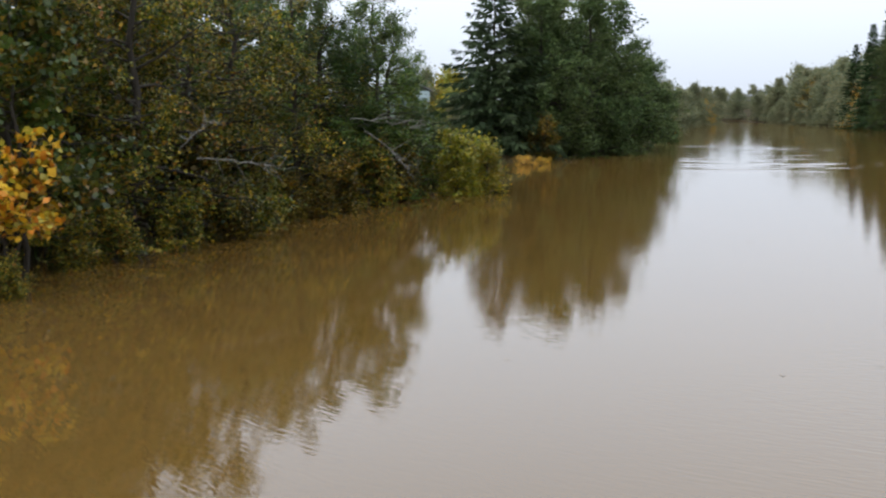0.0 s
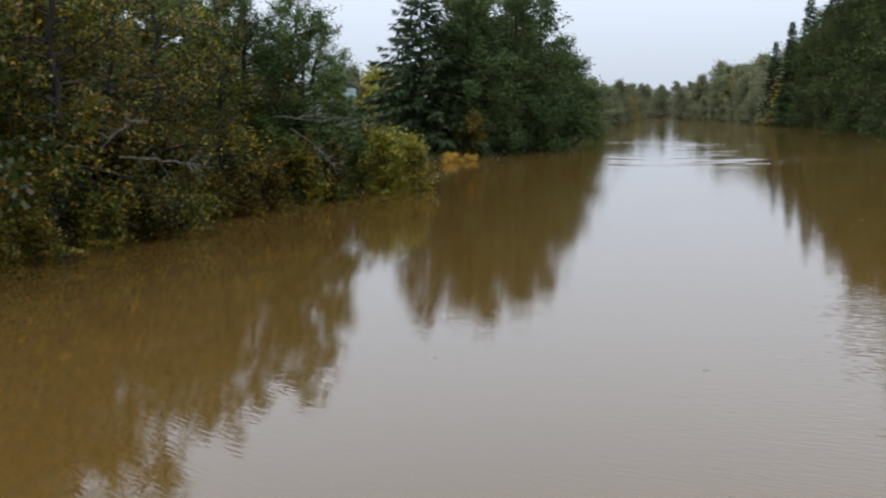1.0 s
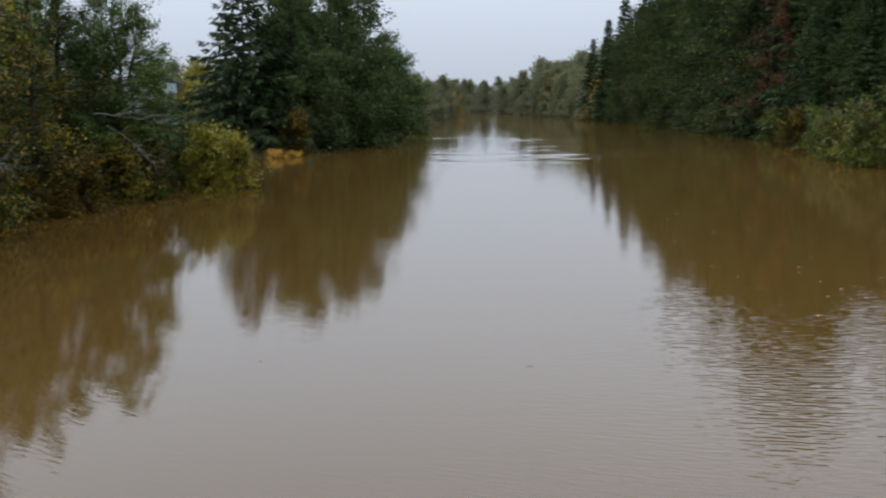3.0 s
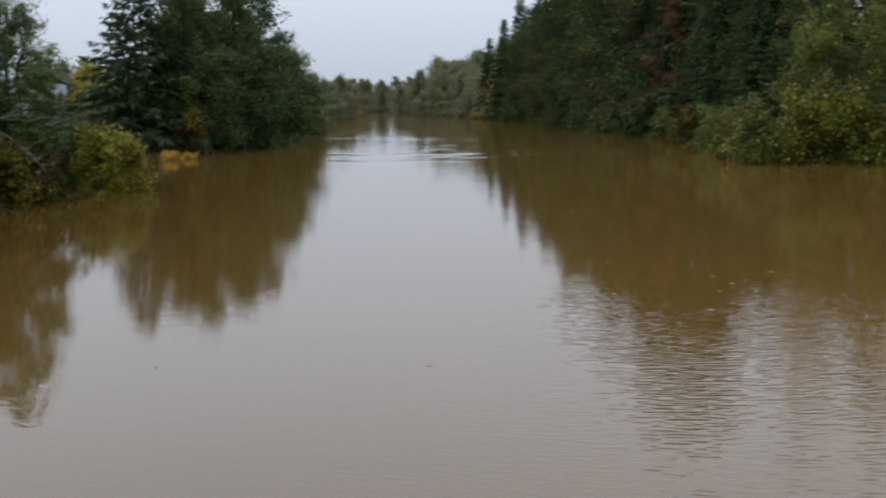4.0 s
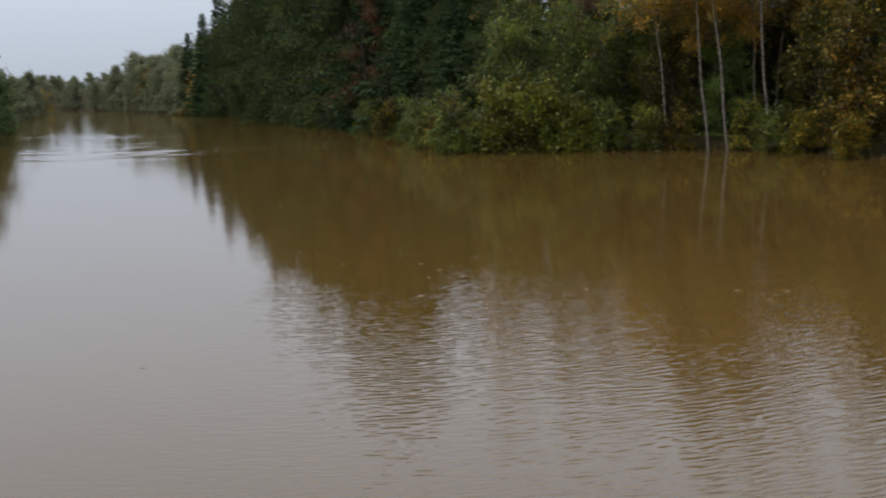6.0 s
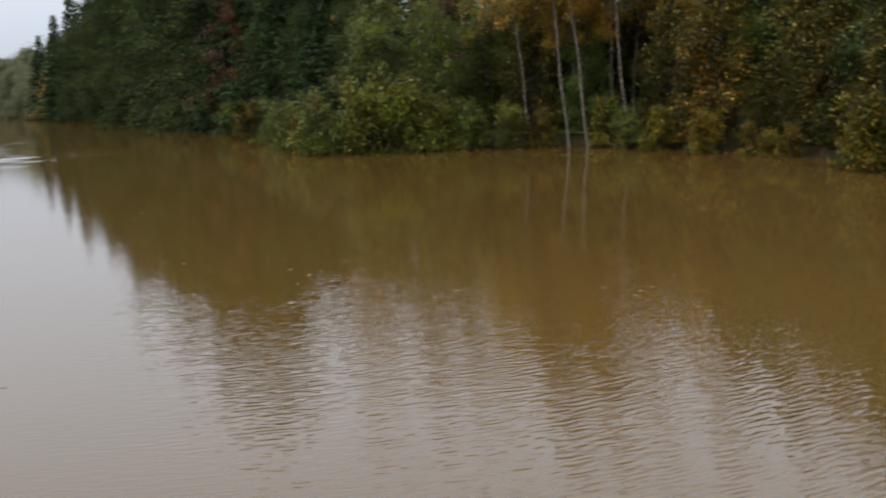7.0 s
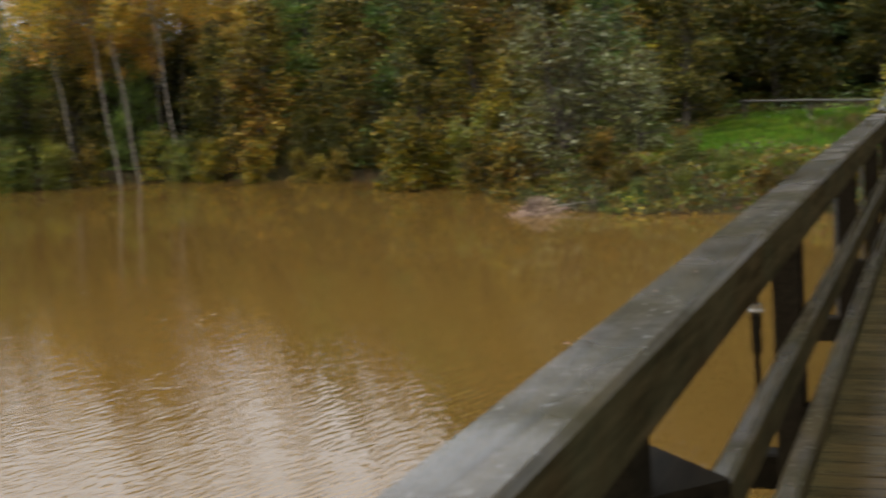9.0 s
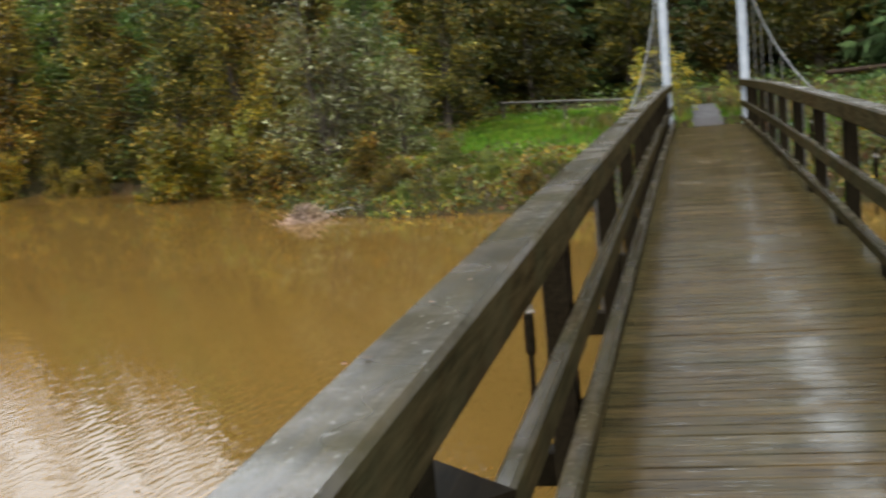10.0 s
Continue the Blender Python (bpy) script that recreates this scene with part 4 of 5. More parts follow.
poplars = [broad_tree("poplar_tree", 70 + i, h, 3.1, 15500, 0.155, "poplar", "dense dark green broadleaf tree on the river bank", limbs=70, base=0.02, clump=0.3, top=0.4, trunk=0.15)
           for i, h in enumerate((9.2, 8.6))]
stand(poplars[0], -8.3, 62.0)
stand(poplars[1], -5.9, 67.5)
put(poplars[1], -9.5, 68, 80, 1.0)
put(poplars[0], -6.8, 64.5, 140, 0.98)
put(poplars[1], -4.8, 72, 200, 0.76)
put(poplars[1], -7.5, 66.5, 320, 0.98)
put(poplars[0], -9.6, 62.0, 250, 0.9)
put(poplars[1], -8.9, 60.5, 20, 0.92)
put(shrubs["mixed"], -8.4, 57.5, 50, 1.0)
tuft = broad_tree("low_bush", 75, 0.42, 0.85, 700, 0.07, "orange", "low orange-yellow bush on the bank", "bush", stems=5, limbs=20, trunk=0.02, clump=0.1)
stand(tuft, -8.7, 53.4)
put(tuft, -7.9, 54.0, 60, 0.8)
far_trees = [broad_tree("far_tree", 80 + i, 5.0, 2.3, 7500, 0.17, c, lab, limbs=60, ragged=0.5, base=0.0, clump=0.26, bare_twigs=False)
             for i, (c, lab) in enumerate((("hazewood", "pale green riverside tree with haze put into its leaf colour"), ("poplar", "dark green riverside tree"), ("birch", "yellow birch on the far bank")))]
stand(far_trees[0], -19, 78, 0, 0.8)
stand(far_trees[1], -5.6, 84)
stand(far_trees[2], -2.2, 152, 0, 0.6)
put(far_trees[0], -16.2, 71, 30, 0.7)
put(far_trees[2], 13.0, 121.0, 30, 0.95)
put(far_trees[2], 9.6, 146.0, 100, 0.9)
put(far_trees[2], -5.2, 108.0, 200, 0.55)
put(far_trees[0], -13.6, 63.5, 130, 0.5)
put(poplars[0], -15.6, 60.5, 60, 0.42)
put(shrubs["yellow"], -15.6, 70.0, 40, 1.75)
put(shrubs["yellow"], -14.4, 66.5, 190, 1.3)
for i, (x, y) in enumerate(((-6, 78), (-5.4, 92), (-6.8, 98), (-5.2, 104), (-5.0, 114), (-6.0, 124), (-4.6, 134), (-3.4, 146), (-2.4, 156), (-4.4, 164), (-9, 90), (-9, 108), (-8, 140), (-7, 155))):
    put(far_trees[1 if i % 3 and y < 100 else 0], x, y, i * 47, 0.8 + 0.2 * (i * 37 % 10) / 10)
# the pale shed
shed = tagged(new("shed"), "small pale blue wooden shed among the trees", "shed")
shed.matrix_basis = pose(-18.4, 70.5, ground_z(-18.4, 70.5) - 0.05, 0, 0, 20)
part("wall", box_bm(0, 0, 1.2, 2.6, 2.2, 2.4, 0.01), M["shedwall"], shed)
bm = bmesh.new()
pr = [(-1.5, 2.35), (0, 3.1), (1.5, 2.35), (1.5, 2.45), (0, 3.2), (-1.5, 2.45)]
a = [bm.verts.new((x, -1.25, z)) for x, z in pr]
b = [bm.verts.new((x, 1.25, z)) for x, z in pr]
for i in range(6):
    bm.faces.new((a[i], a[(i + 1) % 6], b[(i + 1) % 6], b[i]))
bm.faces.new(a[::-1])
bm.faces.new(b)
part("roof", bm, M["shedroof"], shed)

far_bush = broad_tree("far_bush", 86, 2.1, 1.5, 1900, 0.17, "hazewood", "olive riverside bush on the distant shore, haze put into its leaf colour", "bush", stems=6, base=0.02, limbs=36, trunk=0.04, clump=0.2, bare_twigs=False)
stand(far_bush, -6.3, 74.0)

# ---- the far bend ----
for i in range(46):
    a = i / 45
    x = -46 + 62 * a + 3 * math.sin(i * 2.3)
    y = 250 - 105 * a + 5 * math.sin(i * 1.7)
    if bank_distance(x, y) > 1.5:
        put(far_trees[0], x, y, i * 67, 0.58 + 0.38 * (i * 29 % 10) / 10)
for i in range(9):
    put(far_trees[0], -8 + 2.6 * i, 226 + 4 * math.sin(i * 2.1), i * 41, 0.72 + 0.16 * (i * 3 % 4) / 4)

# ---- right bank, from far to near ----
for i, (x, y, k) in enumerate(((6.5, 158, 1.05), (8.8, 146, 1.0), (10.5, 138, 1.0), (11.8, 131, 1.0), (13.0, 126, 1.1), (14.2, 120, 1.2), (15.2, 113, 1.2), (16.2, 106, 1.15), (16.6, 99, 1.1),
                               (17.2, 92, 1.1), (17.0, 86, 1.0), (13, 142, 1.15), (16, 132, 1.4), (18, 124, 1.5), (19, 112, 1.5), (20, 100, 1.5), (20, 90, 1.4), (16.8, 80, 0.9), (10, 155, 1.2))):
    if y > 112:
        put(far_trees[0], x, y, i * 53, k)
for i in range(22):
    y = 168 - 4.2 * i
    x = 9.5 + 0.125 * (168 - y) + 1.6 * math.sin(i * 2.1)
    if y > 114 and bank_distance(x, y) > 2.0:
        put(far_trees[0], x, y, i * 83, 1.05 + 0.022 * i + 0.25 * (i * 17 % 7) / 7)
stand(spruces[1], 19.8, 70.0, 0, 0.96)
stand(spruces[2], 18.2, 78.0, 0, 1.21)
for i, x, y, k in ((2, 12.0, 122, 0.62), (2, 13.0, 117.5, 0.74), (2, 14.2, 114.5, 0.88), (2, 16.2, 114, 0.95), (1, 18.0, 112, 0.91), (2, 17.6, 103, 1.08), (1, 19.5, 98, 1.03), (2, 18.2, 92, 1.14), (1, 19.8, 86, 1.18), (2, 19.0, 83, 1.28),
                   (2, 18.4, 66, 1.15), (1, 22.5, 66, 0.65), (2, 20.4, 62, 0.76), (1, 24.5, 72, 0.74), (1, 22.5, 77, 1.04), (0, 17.6, 63, 0.8), (2, 22.0, 57, 0.65), (2, 17.6, 73, 1.17), (2, 16.8, 69.0, 0.78), (1, 17.2, 78.0, 0.75), (2, 16.9, 86.0, 0.85), (1, 17.4, 60.5, 0.62), (2, 17.6, 55.0, 0.6), (1, 17.2, 94.0, 0.72), (2, 16.6, 101.0, 0.8),
                   (1, 26, 62, 0.64), (2, 25, 55, 0.71), (1, 30, 58, 0.77), (2, 29, 50, 0.8), (1, 34, 53, 0.68), (2, 34, 45, 0.87), (1, 39, 48, 0.88), (2, 36, 39, 0.84), (1, 37.5, 38.2, 1.02), (2, 39.6, 41.2, 0.95), (1, 41.0, 38.0, 1.1), (1, 26.5, 46, 0.61), (1, 29.5, 44.5, 0.53), (2, 23.6, 47.5, 0.67), (1, 43, 43, 1.0), (2, 38, 33, 1.2), (1, 35, 34, 0.95), (1, 34.5, 30.5, 1.05), (1, 36.5, 27.5, 1.1),
                   (1, 47, 38, 0.95), (2, 45, 30, 1.33), (1, 50, 32, 1.4), (2, 46.5, 26.5, 1.4), (1, 51, 27, 1.4), (2, 49, 20, 0.5), (2, 53, 12, 1.4), (2, 49, 10, 1.4),
                   (1, 36, 62, 0.88), (2, 47, 9.5, 1.26), (2, 42, 25, 1.68), (2, 40, 28, 1.3), (1, 41, 20, 0.4), (1, 42, 8.5, 1.4), (1, 44, 16, 0.55), (2, 45, 18.2, 0.62), (2, 46, 14, 0.66), (1, 52, 18, 0.6), (2, 42.5, 17.8, 0.5), (1, 48, 23.6, 0.9), (1, 39, 24.5, 1.15), (2, 48, 11, 1.12)):
    put(spruces[i], x, y, i * 31 + x * 17, k)
rust = broad_tree("rowan_tree", 90, 9.5, 2.0, 4600, 0.12, "rust", "thin tree with rust-red autumn leaves", limbs=34, base=0.1, clump=0.26, trunk=0.06)
stand(rust, 16.0, 66.5)
put(rust, 21.4, 56.0, 80, 0.75)
put(rust, 20.4, 46.4, 150, 0.62)
bare = broad_tree("bare_tree", 91, 9.0, 2.4, 500, 0.10, "mixed", "grey almost leafless tree in front of the spruces", limbs=30, base=0.25, stems=3, flare=0.3, bark="bark", trunk=0.10)
stand(bare, 15.6, 73.5)
deep_poplars = [broad_tree("poplar_tree", 72 + i, h, 4.9, 24000, 0.165, "shadypoplar", "tall deep green broadleaf tree among the spruces", limbs=96, base=0.02, clump=0.42, top=0.4, trunk=0.22)
                for i, h in enumerate((14.6, 13.6))]
stand(deep_poplars[0], 18.0, 57.0, 33, 0.47)
stand(deep_poplars[1], 18.5, 50.0, 120, 0.49)
for i, x, y, t, k in ((0, 18.6, 88, 0, 0.99), (1, 19.4, 80, 50, 1.28), (0, 20.2, 74.5, 100, 1.16), (1, 20.6, 68, 150, 0.87), (0, 19.6, 63.5, 200, 0.75), (1, 18.2, 95, 20, 1.03), (0, 22.5, 61, 90, 0.63), (1, 23.3, 57.0, 30, 0.68), (0, 14.6, 109, 60, 0.71), (1, 16.0, 107, 110, 0.89), (0, 17.0, 101, 200, 0.95), (0, 17.4, 84, 250, 1.01), (1, 17.6, 72.5, 120, 1.17)):
    put(deep_poplars[i], x, y, t, k)
put(shrubs["bush"], 15.2, 76, 10, 0.95)
put(shrubs["willow"], 15.4, 63, 70, 0.9)
put(shrubs["mixed"], 15.0, 58, 30, 0.9)
put(shrubs["alder"], 16.4, 69, 130, 1.0)
put(shrubs["willow"], 14.6, 52, 200, 0.95)
put(shrubs["willow"], 14.0, 47.5, 250, 0.9)
big_willow = broad_tree("willow_tree", 95, 6.6, 2.5, 13000, 0.12, "willow", "light green willow tree at the flooded edge", stems=3, limbs=54, base=0.12, flare=0.35, clump=0.25, slim=0.5)
stand(big_willow, 16.5, 44.0)
put(big_willow, 18.6, 43.4, 100, 0.95)
put(big_willow, 21.2, 44.6, 200, 1.0)
for c, x, y, t, k in (("bush", 15.3, 41.9, 120, 1.35), ("willow", 13.6, 43.1, 300, 0.9), ("bush", 16.7, 41.5, 30, 1.3), ("willow", 18.7, 40.7, 190, 0.9), ("bush", 19.9, 39.9, 230, 0.8), ("willow", 14.4, 42.6, 90, 0.75),
                      ("bush", 17.8, 41.2, 160, 1.0), ("mixed", 13.9, 44.6, 50, 1.0), ("mixed", 20.8, 39.3, 20, 0.7), ("willow", 14.5, 45.8, 150, 1.1)):
    put(shrubs[c], x, y, t, k)

birches = [broad_tree("birch_tree", 100 + i, 9.6, 2.2, 6500, 0.10, "birch", "slender white-barked birch with amber leaves, leaning over the water", limbs=34, base=0.60, bark="birchbark",
                      trunk=0.047, clump=0.24, lean=(-0.9, 0.3), droop=0.12, wiggle=0.003) for i in range(2)]
stand(birches[0], 21.6, 38.4, 0, 1.0)
stand(birches[1], 22.1, 37.9, 0, 1.0)
for i, x, y, t, k in ((0, 24.2, 39.6, 60, 0.68), (1, 25.4, 40.4, 140, 0.72), (0, 22.6, 42.0, 220, 0.70), (1, 26.6, 37.8, 300, 0.66), (0, 23.4, 40.8, 20, 0.62), (1, 25.8, 36.0, 80, 0.60)):
    put(birches[i], x, y, t, k)
put(birches[0], 23.2, 37.0, 12, 1.0)
put(birches[1], 21.2, 40.6, -10, 0.85)
put(birches[0], 24.4, 40.5, 30, 0.9)
put(birches[1], 25.8, 38.2, 200, 0.82)
thin_birch = broad_tree("birch_tree", 104, 14.5, 2.3, 2600, 0.11, "birch", "tall thin birch with few remaining amber leaves, beside the thicket", limbs=40, base=0.4, bark="birchbark",
                        trunk=0.08, clump=0.3, droop=0.12, wiggle=0.004)
stand(thin_birch, 24.8, 44.2)
for x, y, t, k in ((26.6, 43.4, 70, 1.02), (28.0, 42.0, 150, 0.95), (30.4, 41.2, 220, 0.9), (26.0, 46.4, 300, 0.98), (34.0, 40.2, 30, 1.0), (31.6, 43.0, 100, 1.0), (35.2, 37.8, 180, 1.05), (23.0, 47.0, 20, 0.85), (22.6, 63.0, 60, 0.98), (24.6, 59.5, 130, 0.96), (26.4, 57.5, 210, 1.0), (23.6, 66.5, 280, 1.05), (26.8, 63.0, 330, 1.08), (21.6, 60.0, 15, 0.95), (24.2, 63.6, 95, 1.05), (25.6, 60.6, 175, 1.02), (27.8, 58.4, 255, 1.0), (28.8, 62.0, 335, 1.08), (24.0, 55.6, 45, 0.92), (36.6, 40.6, 250, 1.0), (32.6, 39.0, 320, 0.9)):
    put(thin_birch, x, y, t, k)

walls = [broad_tree("alder_bush", 110 + i, 6.4, 2.5, 17000, 0.085, c, lab, "tree", stems=3, limbs=66, base=0.02, flare=0.35, clump=0.22, bare_twigs=False)
         for i, (c, lab) in enumerate((("mixed", "tall shrub with yellow and olive autumn leaves on the flooded bank"), ("muted", "dark olive alder bush on the flooded bank"),
                                       ("greenalder", "green alder bush on the flooded bank")))]
stand(walls[0], 24.2, 33.6, 0, 1.15)
stand(walls[1], 25.6, 30.4, 0, 1.2)
stand(walls[2], 25.6, 27.6, 0, 1.2)
for i, x, y, t, k in ((1, 24.6, 36.2, 40, 1.0), (0, 25.3, 28.4, 100, 0.95), (1, 24.0, 25.6, 160, 1.0), (0, 24.2, 23.4, 220, 1.0), (1, 26.6, 24.6, 60, 1.3), (0, 27.2, 31.6, 300, 1.4), (2, 27.4, 35.0, 10, 1.35),
                      (1, 28.6, 28.0, 80, 1.45), (0, 28.4, 22.4, 140, 1.2), (0, 23.4, 21.4, 260, 0.8), (2, 25.8, 20.4, 20, 0.95), (1, 30.5, 32, 20, 1.3), (0, 30.5, 24, 200, 1.2), (1, 28.5, 19.6, 200, 0.85), (2, 23.4, 40.5, 0, 0.8), (1, 22.0, 42.0, 60, 0.9), (0, 27, 39, 60, 1.1)):
    put(walls[i], x, y, t, k)
stand(shrubs["golden"], 22.8, 34.4, 20, 0.75)
for c, x, y, t, k in (("golden", 22.9, 32.0, 80, 0.7), ("golden", 22.7, 24.6, 250, 0.8), ("golden", 22.6, 22.9, 300, 0.7), ("mixed", 23.2, 28.4, 40, 0.5), ("mixed", 23.3, 30.2, 170, 0.52), ("mixed", 23.1, 29.3, 280, 0.42),
                      ("mixed", 21.6, 20.8, 30, 0.7), ("golden", 21.7, 23.6, 120, 1.0), ("bush", 22.5, 22.0, 80, 0.9), ("willow", 22.6, 36.2, 90, 0.7), ("alder", 22.8, 37.8, 90, 0.8)):
    put(shrubs[c], x, y, t, k)
silver = broad_tree("grey_willow", 120, 4.8, 2.2, 6800, 0.13, "silver", "grey willow with pale silvery green leaves beside the bank", stems=5, limbs=60, base=0.1, flare=0.5, clump=0.22, slim=0.32)
stand(silver, 21.8, 18.4, 0, 1.15)
put(silver, 23.4, 17.4, 90, 0.8)
put(shrubs["mixed"], 20.6, 18.8, 200, 0.7)
put(shrubs["mixed"], 21.0, 16.8, 260, 0.55)
for c, x, y, t, k in (("mixed", 20.2, 15.2, 10, 0.3), ("bush", 19.6, 13.6, 80, 0.25), ("willow", 20.6, 13.2, 150, 0.3), ("mixed", 20.0, 12.0, 200, 0.28), ("willow", 21.6, 14.8, 30, 0.38), ("mixed", 22.4, 15.4, 90, 0.4),
                      ("bush", 21.2, 12.2, 60, 0.22), ("mixed", 20.4, 10.6, 300, 0.3), ("willow", 21.0, 11.0, 250, 0.25), ("mixed", 19.4, 15.0, 40, 0.3), ("willow", 19.2, 14.4, 0, 0.22)):
    put(shrubs[c], x, y, t, k)
sapling = broad_tree("sapling", 125, 2.3, 0.75, 420, 0.09, "yellow", "yellow-orange sapling beside the white tower post", limbs=14, base=0.2, clump=0.1, trunk=0.02)
x, y = at_bridge(29.6, 0.62)
stand(sapling, x, y)
x, y = at_bridge(31.2, 0.35)
put(sapling, x, y, 200, 0.8)
for s, l, t, k in ((29.9, -1.35, 40, 0.36), (31.0, -0.95, 130, 0.32), (32.4, -0.9, 220, 0.45), (30.6, 0.45, 300, 0.5), (33.2, 0.5, 20, 0.5)):
    x, y = at_bridge(s, l)
    put(sapling, x, y, t, k)
x, y = at_bridge(30.0, 1.25)
put(sapling, x, y, 70, 0.85)
put(sapling, 29.5, 21.0, 20, 1.3)

# its leaf colour carries the shade of the understory and the bank's hollows
thicket = broad_tree("thicket", 130, 6.0, 2.6, 10500, 0.12, "shade", "olive thicket at the forest edge, shade put into its dark leaf colour", "bush", stems=3, limbs=54, base=0.0, clump=0.3, bare_twigs=False)
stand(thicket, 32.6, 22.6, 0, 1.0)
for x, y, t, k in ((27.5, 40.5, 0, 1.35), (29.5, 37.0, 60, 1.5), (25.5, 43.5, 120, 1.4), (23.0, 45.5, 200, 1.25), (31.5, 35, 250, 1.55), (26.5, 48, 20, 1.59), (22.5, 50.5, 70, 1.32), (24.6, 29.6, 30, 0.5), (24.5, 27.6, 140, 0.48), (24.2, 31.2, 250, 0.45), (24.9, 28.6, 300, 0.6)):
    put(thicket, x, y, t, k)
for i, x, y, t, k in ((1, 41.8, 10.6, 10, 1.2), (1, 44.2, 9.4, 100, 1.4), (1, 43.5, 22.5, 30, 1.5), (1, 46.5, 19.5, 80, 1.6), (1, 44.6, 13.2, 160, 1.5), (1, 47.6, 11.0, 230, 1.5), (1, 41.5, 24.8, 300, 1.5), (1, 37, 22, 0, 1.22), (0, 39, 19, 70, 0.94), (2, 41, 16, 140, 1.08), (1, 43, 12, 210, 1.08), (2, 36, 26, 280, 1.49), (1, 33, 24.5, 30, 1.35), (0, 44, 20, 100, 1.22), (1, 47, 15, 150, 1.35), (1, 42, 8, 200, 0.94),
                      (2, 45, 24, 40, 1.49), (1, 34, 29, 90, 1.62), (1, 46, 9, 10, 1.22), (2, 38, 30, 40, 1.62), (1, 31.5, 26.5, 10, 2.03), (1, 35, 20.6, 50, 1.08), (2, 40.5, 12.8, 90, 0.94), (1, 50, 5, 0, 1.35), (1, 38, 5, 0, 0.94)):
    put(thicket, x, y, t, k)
for i in range(26):
    a = i / 25
    x, y = (15.8 - 0.2 * a * 10, 74 + 34 * a) if i < 13 else (14.6 - 10 * (a - 0.5) * 2, 108 + 50 * (a - 0.5) * 2)
    x += 0.5
    if bank_distance(x, y) > 0:
        put(far_bush, x, y, i * 71, 0.8 + 0.08 * (i * 7 % 5))
for i in range(12):
    y = 72 + i * 8
    x = -5.6 + 0.045 * (y - 72) - 0.4
    put(far_bush, x, y, i * 67, 0.9)

# unseen trees downstream, added to keep open sky off the bridge timbers
for i in range(22):
    y = -4 - (i // 2) * 4.5
    x = (-14.5 - 0.12 * abs(y) - 3 * (i % 3)) if i % 2 else (27.5 + 0.1 * abs(y) + 3 * (i % 3))
    if bank_distance(x, y) > 1.5:
        put(far_trees[(1, 0, 1)[i % 3]], x, y, i * 61, 1.6)
# unseen spruces and thickets, added to block the bright horizon the rails reflect
for i, x, y, k in ((2, 40, 3, 1.2), (1, 45, 0, 1.3), (2, 37, -4, 1.1), (1, 42, -8, 0.9), (2, 34, -10, 0.9), (1, 38, -15, 0.9), (2, 32, -17, 0.9), (1, 36, -22, 0.9), (2, 31, -25, 0.9), (1, 48, 5, 0.9), (1, 46, -12, 1.0), (1, 43, -20, 1.0)):
    put(spruces[i], x, y, x * 23, k)
for x, y, k in ((33, 2, 0.8), (36, 0, 0.9), (31, -4, 0.9), (30, -9, 0.9), (29, -14, 1.0), (28, -20, 1.0), (40, -1, 1.0), (34, -7, 1.0), (39, 6.5, 0.8), (44, 4, 1.0), (27, -27, 1.0), (26, -35, 1.2)):
    put(thicket, x, y, x * 31 + y, k)
pine = spruce_tree("pine_tree", 140, 18.0, 2.8, "tall pine with a bare brown trunk at the forest edge", "pine tree", base=0.42, bark="pinebark")
x, y = at_bridge(39.0, -7.2)
stand(pine, x, y)
for a, b in ((41.5, -7.2), (38.5, -7.9), (44, -8.4), (47, -7.6)):
    x, y = at_bridge(a, b)
    put(pine, x, y, a * 50, 0.9 + 0.03 * (a % 5))
a, b = at_bridge(35.0, -3.6), at_bridge(36.5, -7.5)
za = ground_z(*a) + 0.55
v, f = tubes([(np.array([(*a, za), ((a[0] + b[0]) / 2, (a[1] + b[1]) / 2, za + 0.04), (*b, za + 0.1)]), np.array([0.06, 0.06, 0.05]))], 8)
tagged(link_mesh("fence_pole", v, f, M["pinebark"], smooth=True), "brown wooden pole lying across the undergrowth", "pole")
# fill behind the left bank; the unseen ones block light on the bridge
for x, y in ((-16, 3), (-18, 8), (-20, -2), (-22, 12), (-24, 4), (-21, 22), (-22, 30), (-20, 38), (-19, 45), (-24, 17)):
    put(far_trees[1], x, y, x * 40, 1.7)

# flood debris
rng = np.random.default_rng(8)
debris = tagged(new("flood_debris"), "heap of pinkish sodden leaves and twigs washed against the bank", "debris")
debris.matrix_basis = pose(18.15, 16.05, 0) @ Matrix.Diagonal((0.58, 0.58, 1.1, 1))
lines = []
for i in range(70):
    p = rng.normal(size=3) * [0.42, 0.35, 0.0]
    d = rng.normal(size=3) * [1, 1, 0.35]
    d = d / np.linalg.norm(d) * rng.uniform(0.2, 0.6)
    p[2] = 0.05 + 0.25 * math.exp(-(p[0] ** 2 + p[1] ** 2) * 4)
    lines.append((np.stack([p - d * 0.5, p + rng.normal(size=3) * 0.02, p + d * 0.5]), np.array([0.008, 0.012, 0.006])))
v, f = tubes(lines, 4)
link_mesh("twig_heap", v, f, M["deadleaf"], debris)
p = rng.normal(size=(1500, 3)) * [0.36, 0.30, 0.0]
p[:, 2] = 0.01 + 0.30 * np.exp(-(p[:, 0] ** 2 + p[:, 1] ** 2) * 5) * rng.uniform(0.3, 1.0, 1500)
v, f = leaf_cards(rng, p, 0.09, 0.7, 1.2)
link_mesh("leaf_heap", v, f, M["deadleaf"], debris)

washed_up = dead_branch(9, 18.5, 15.9, 0.12, (0.8, -0.9, 0.12), 1.1)
tagged(washed_up, "thin bare branch lying in the water by the debris", "branch", "dead branches over the water")

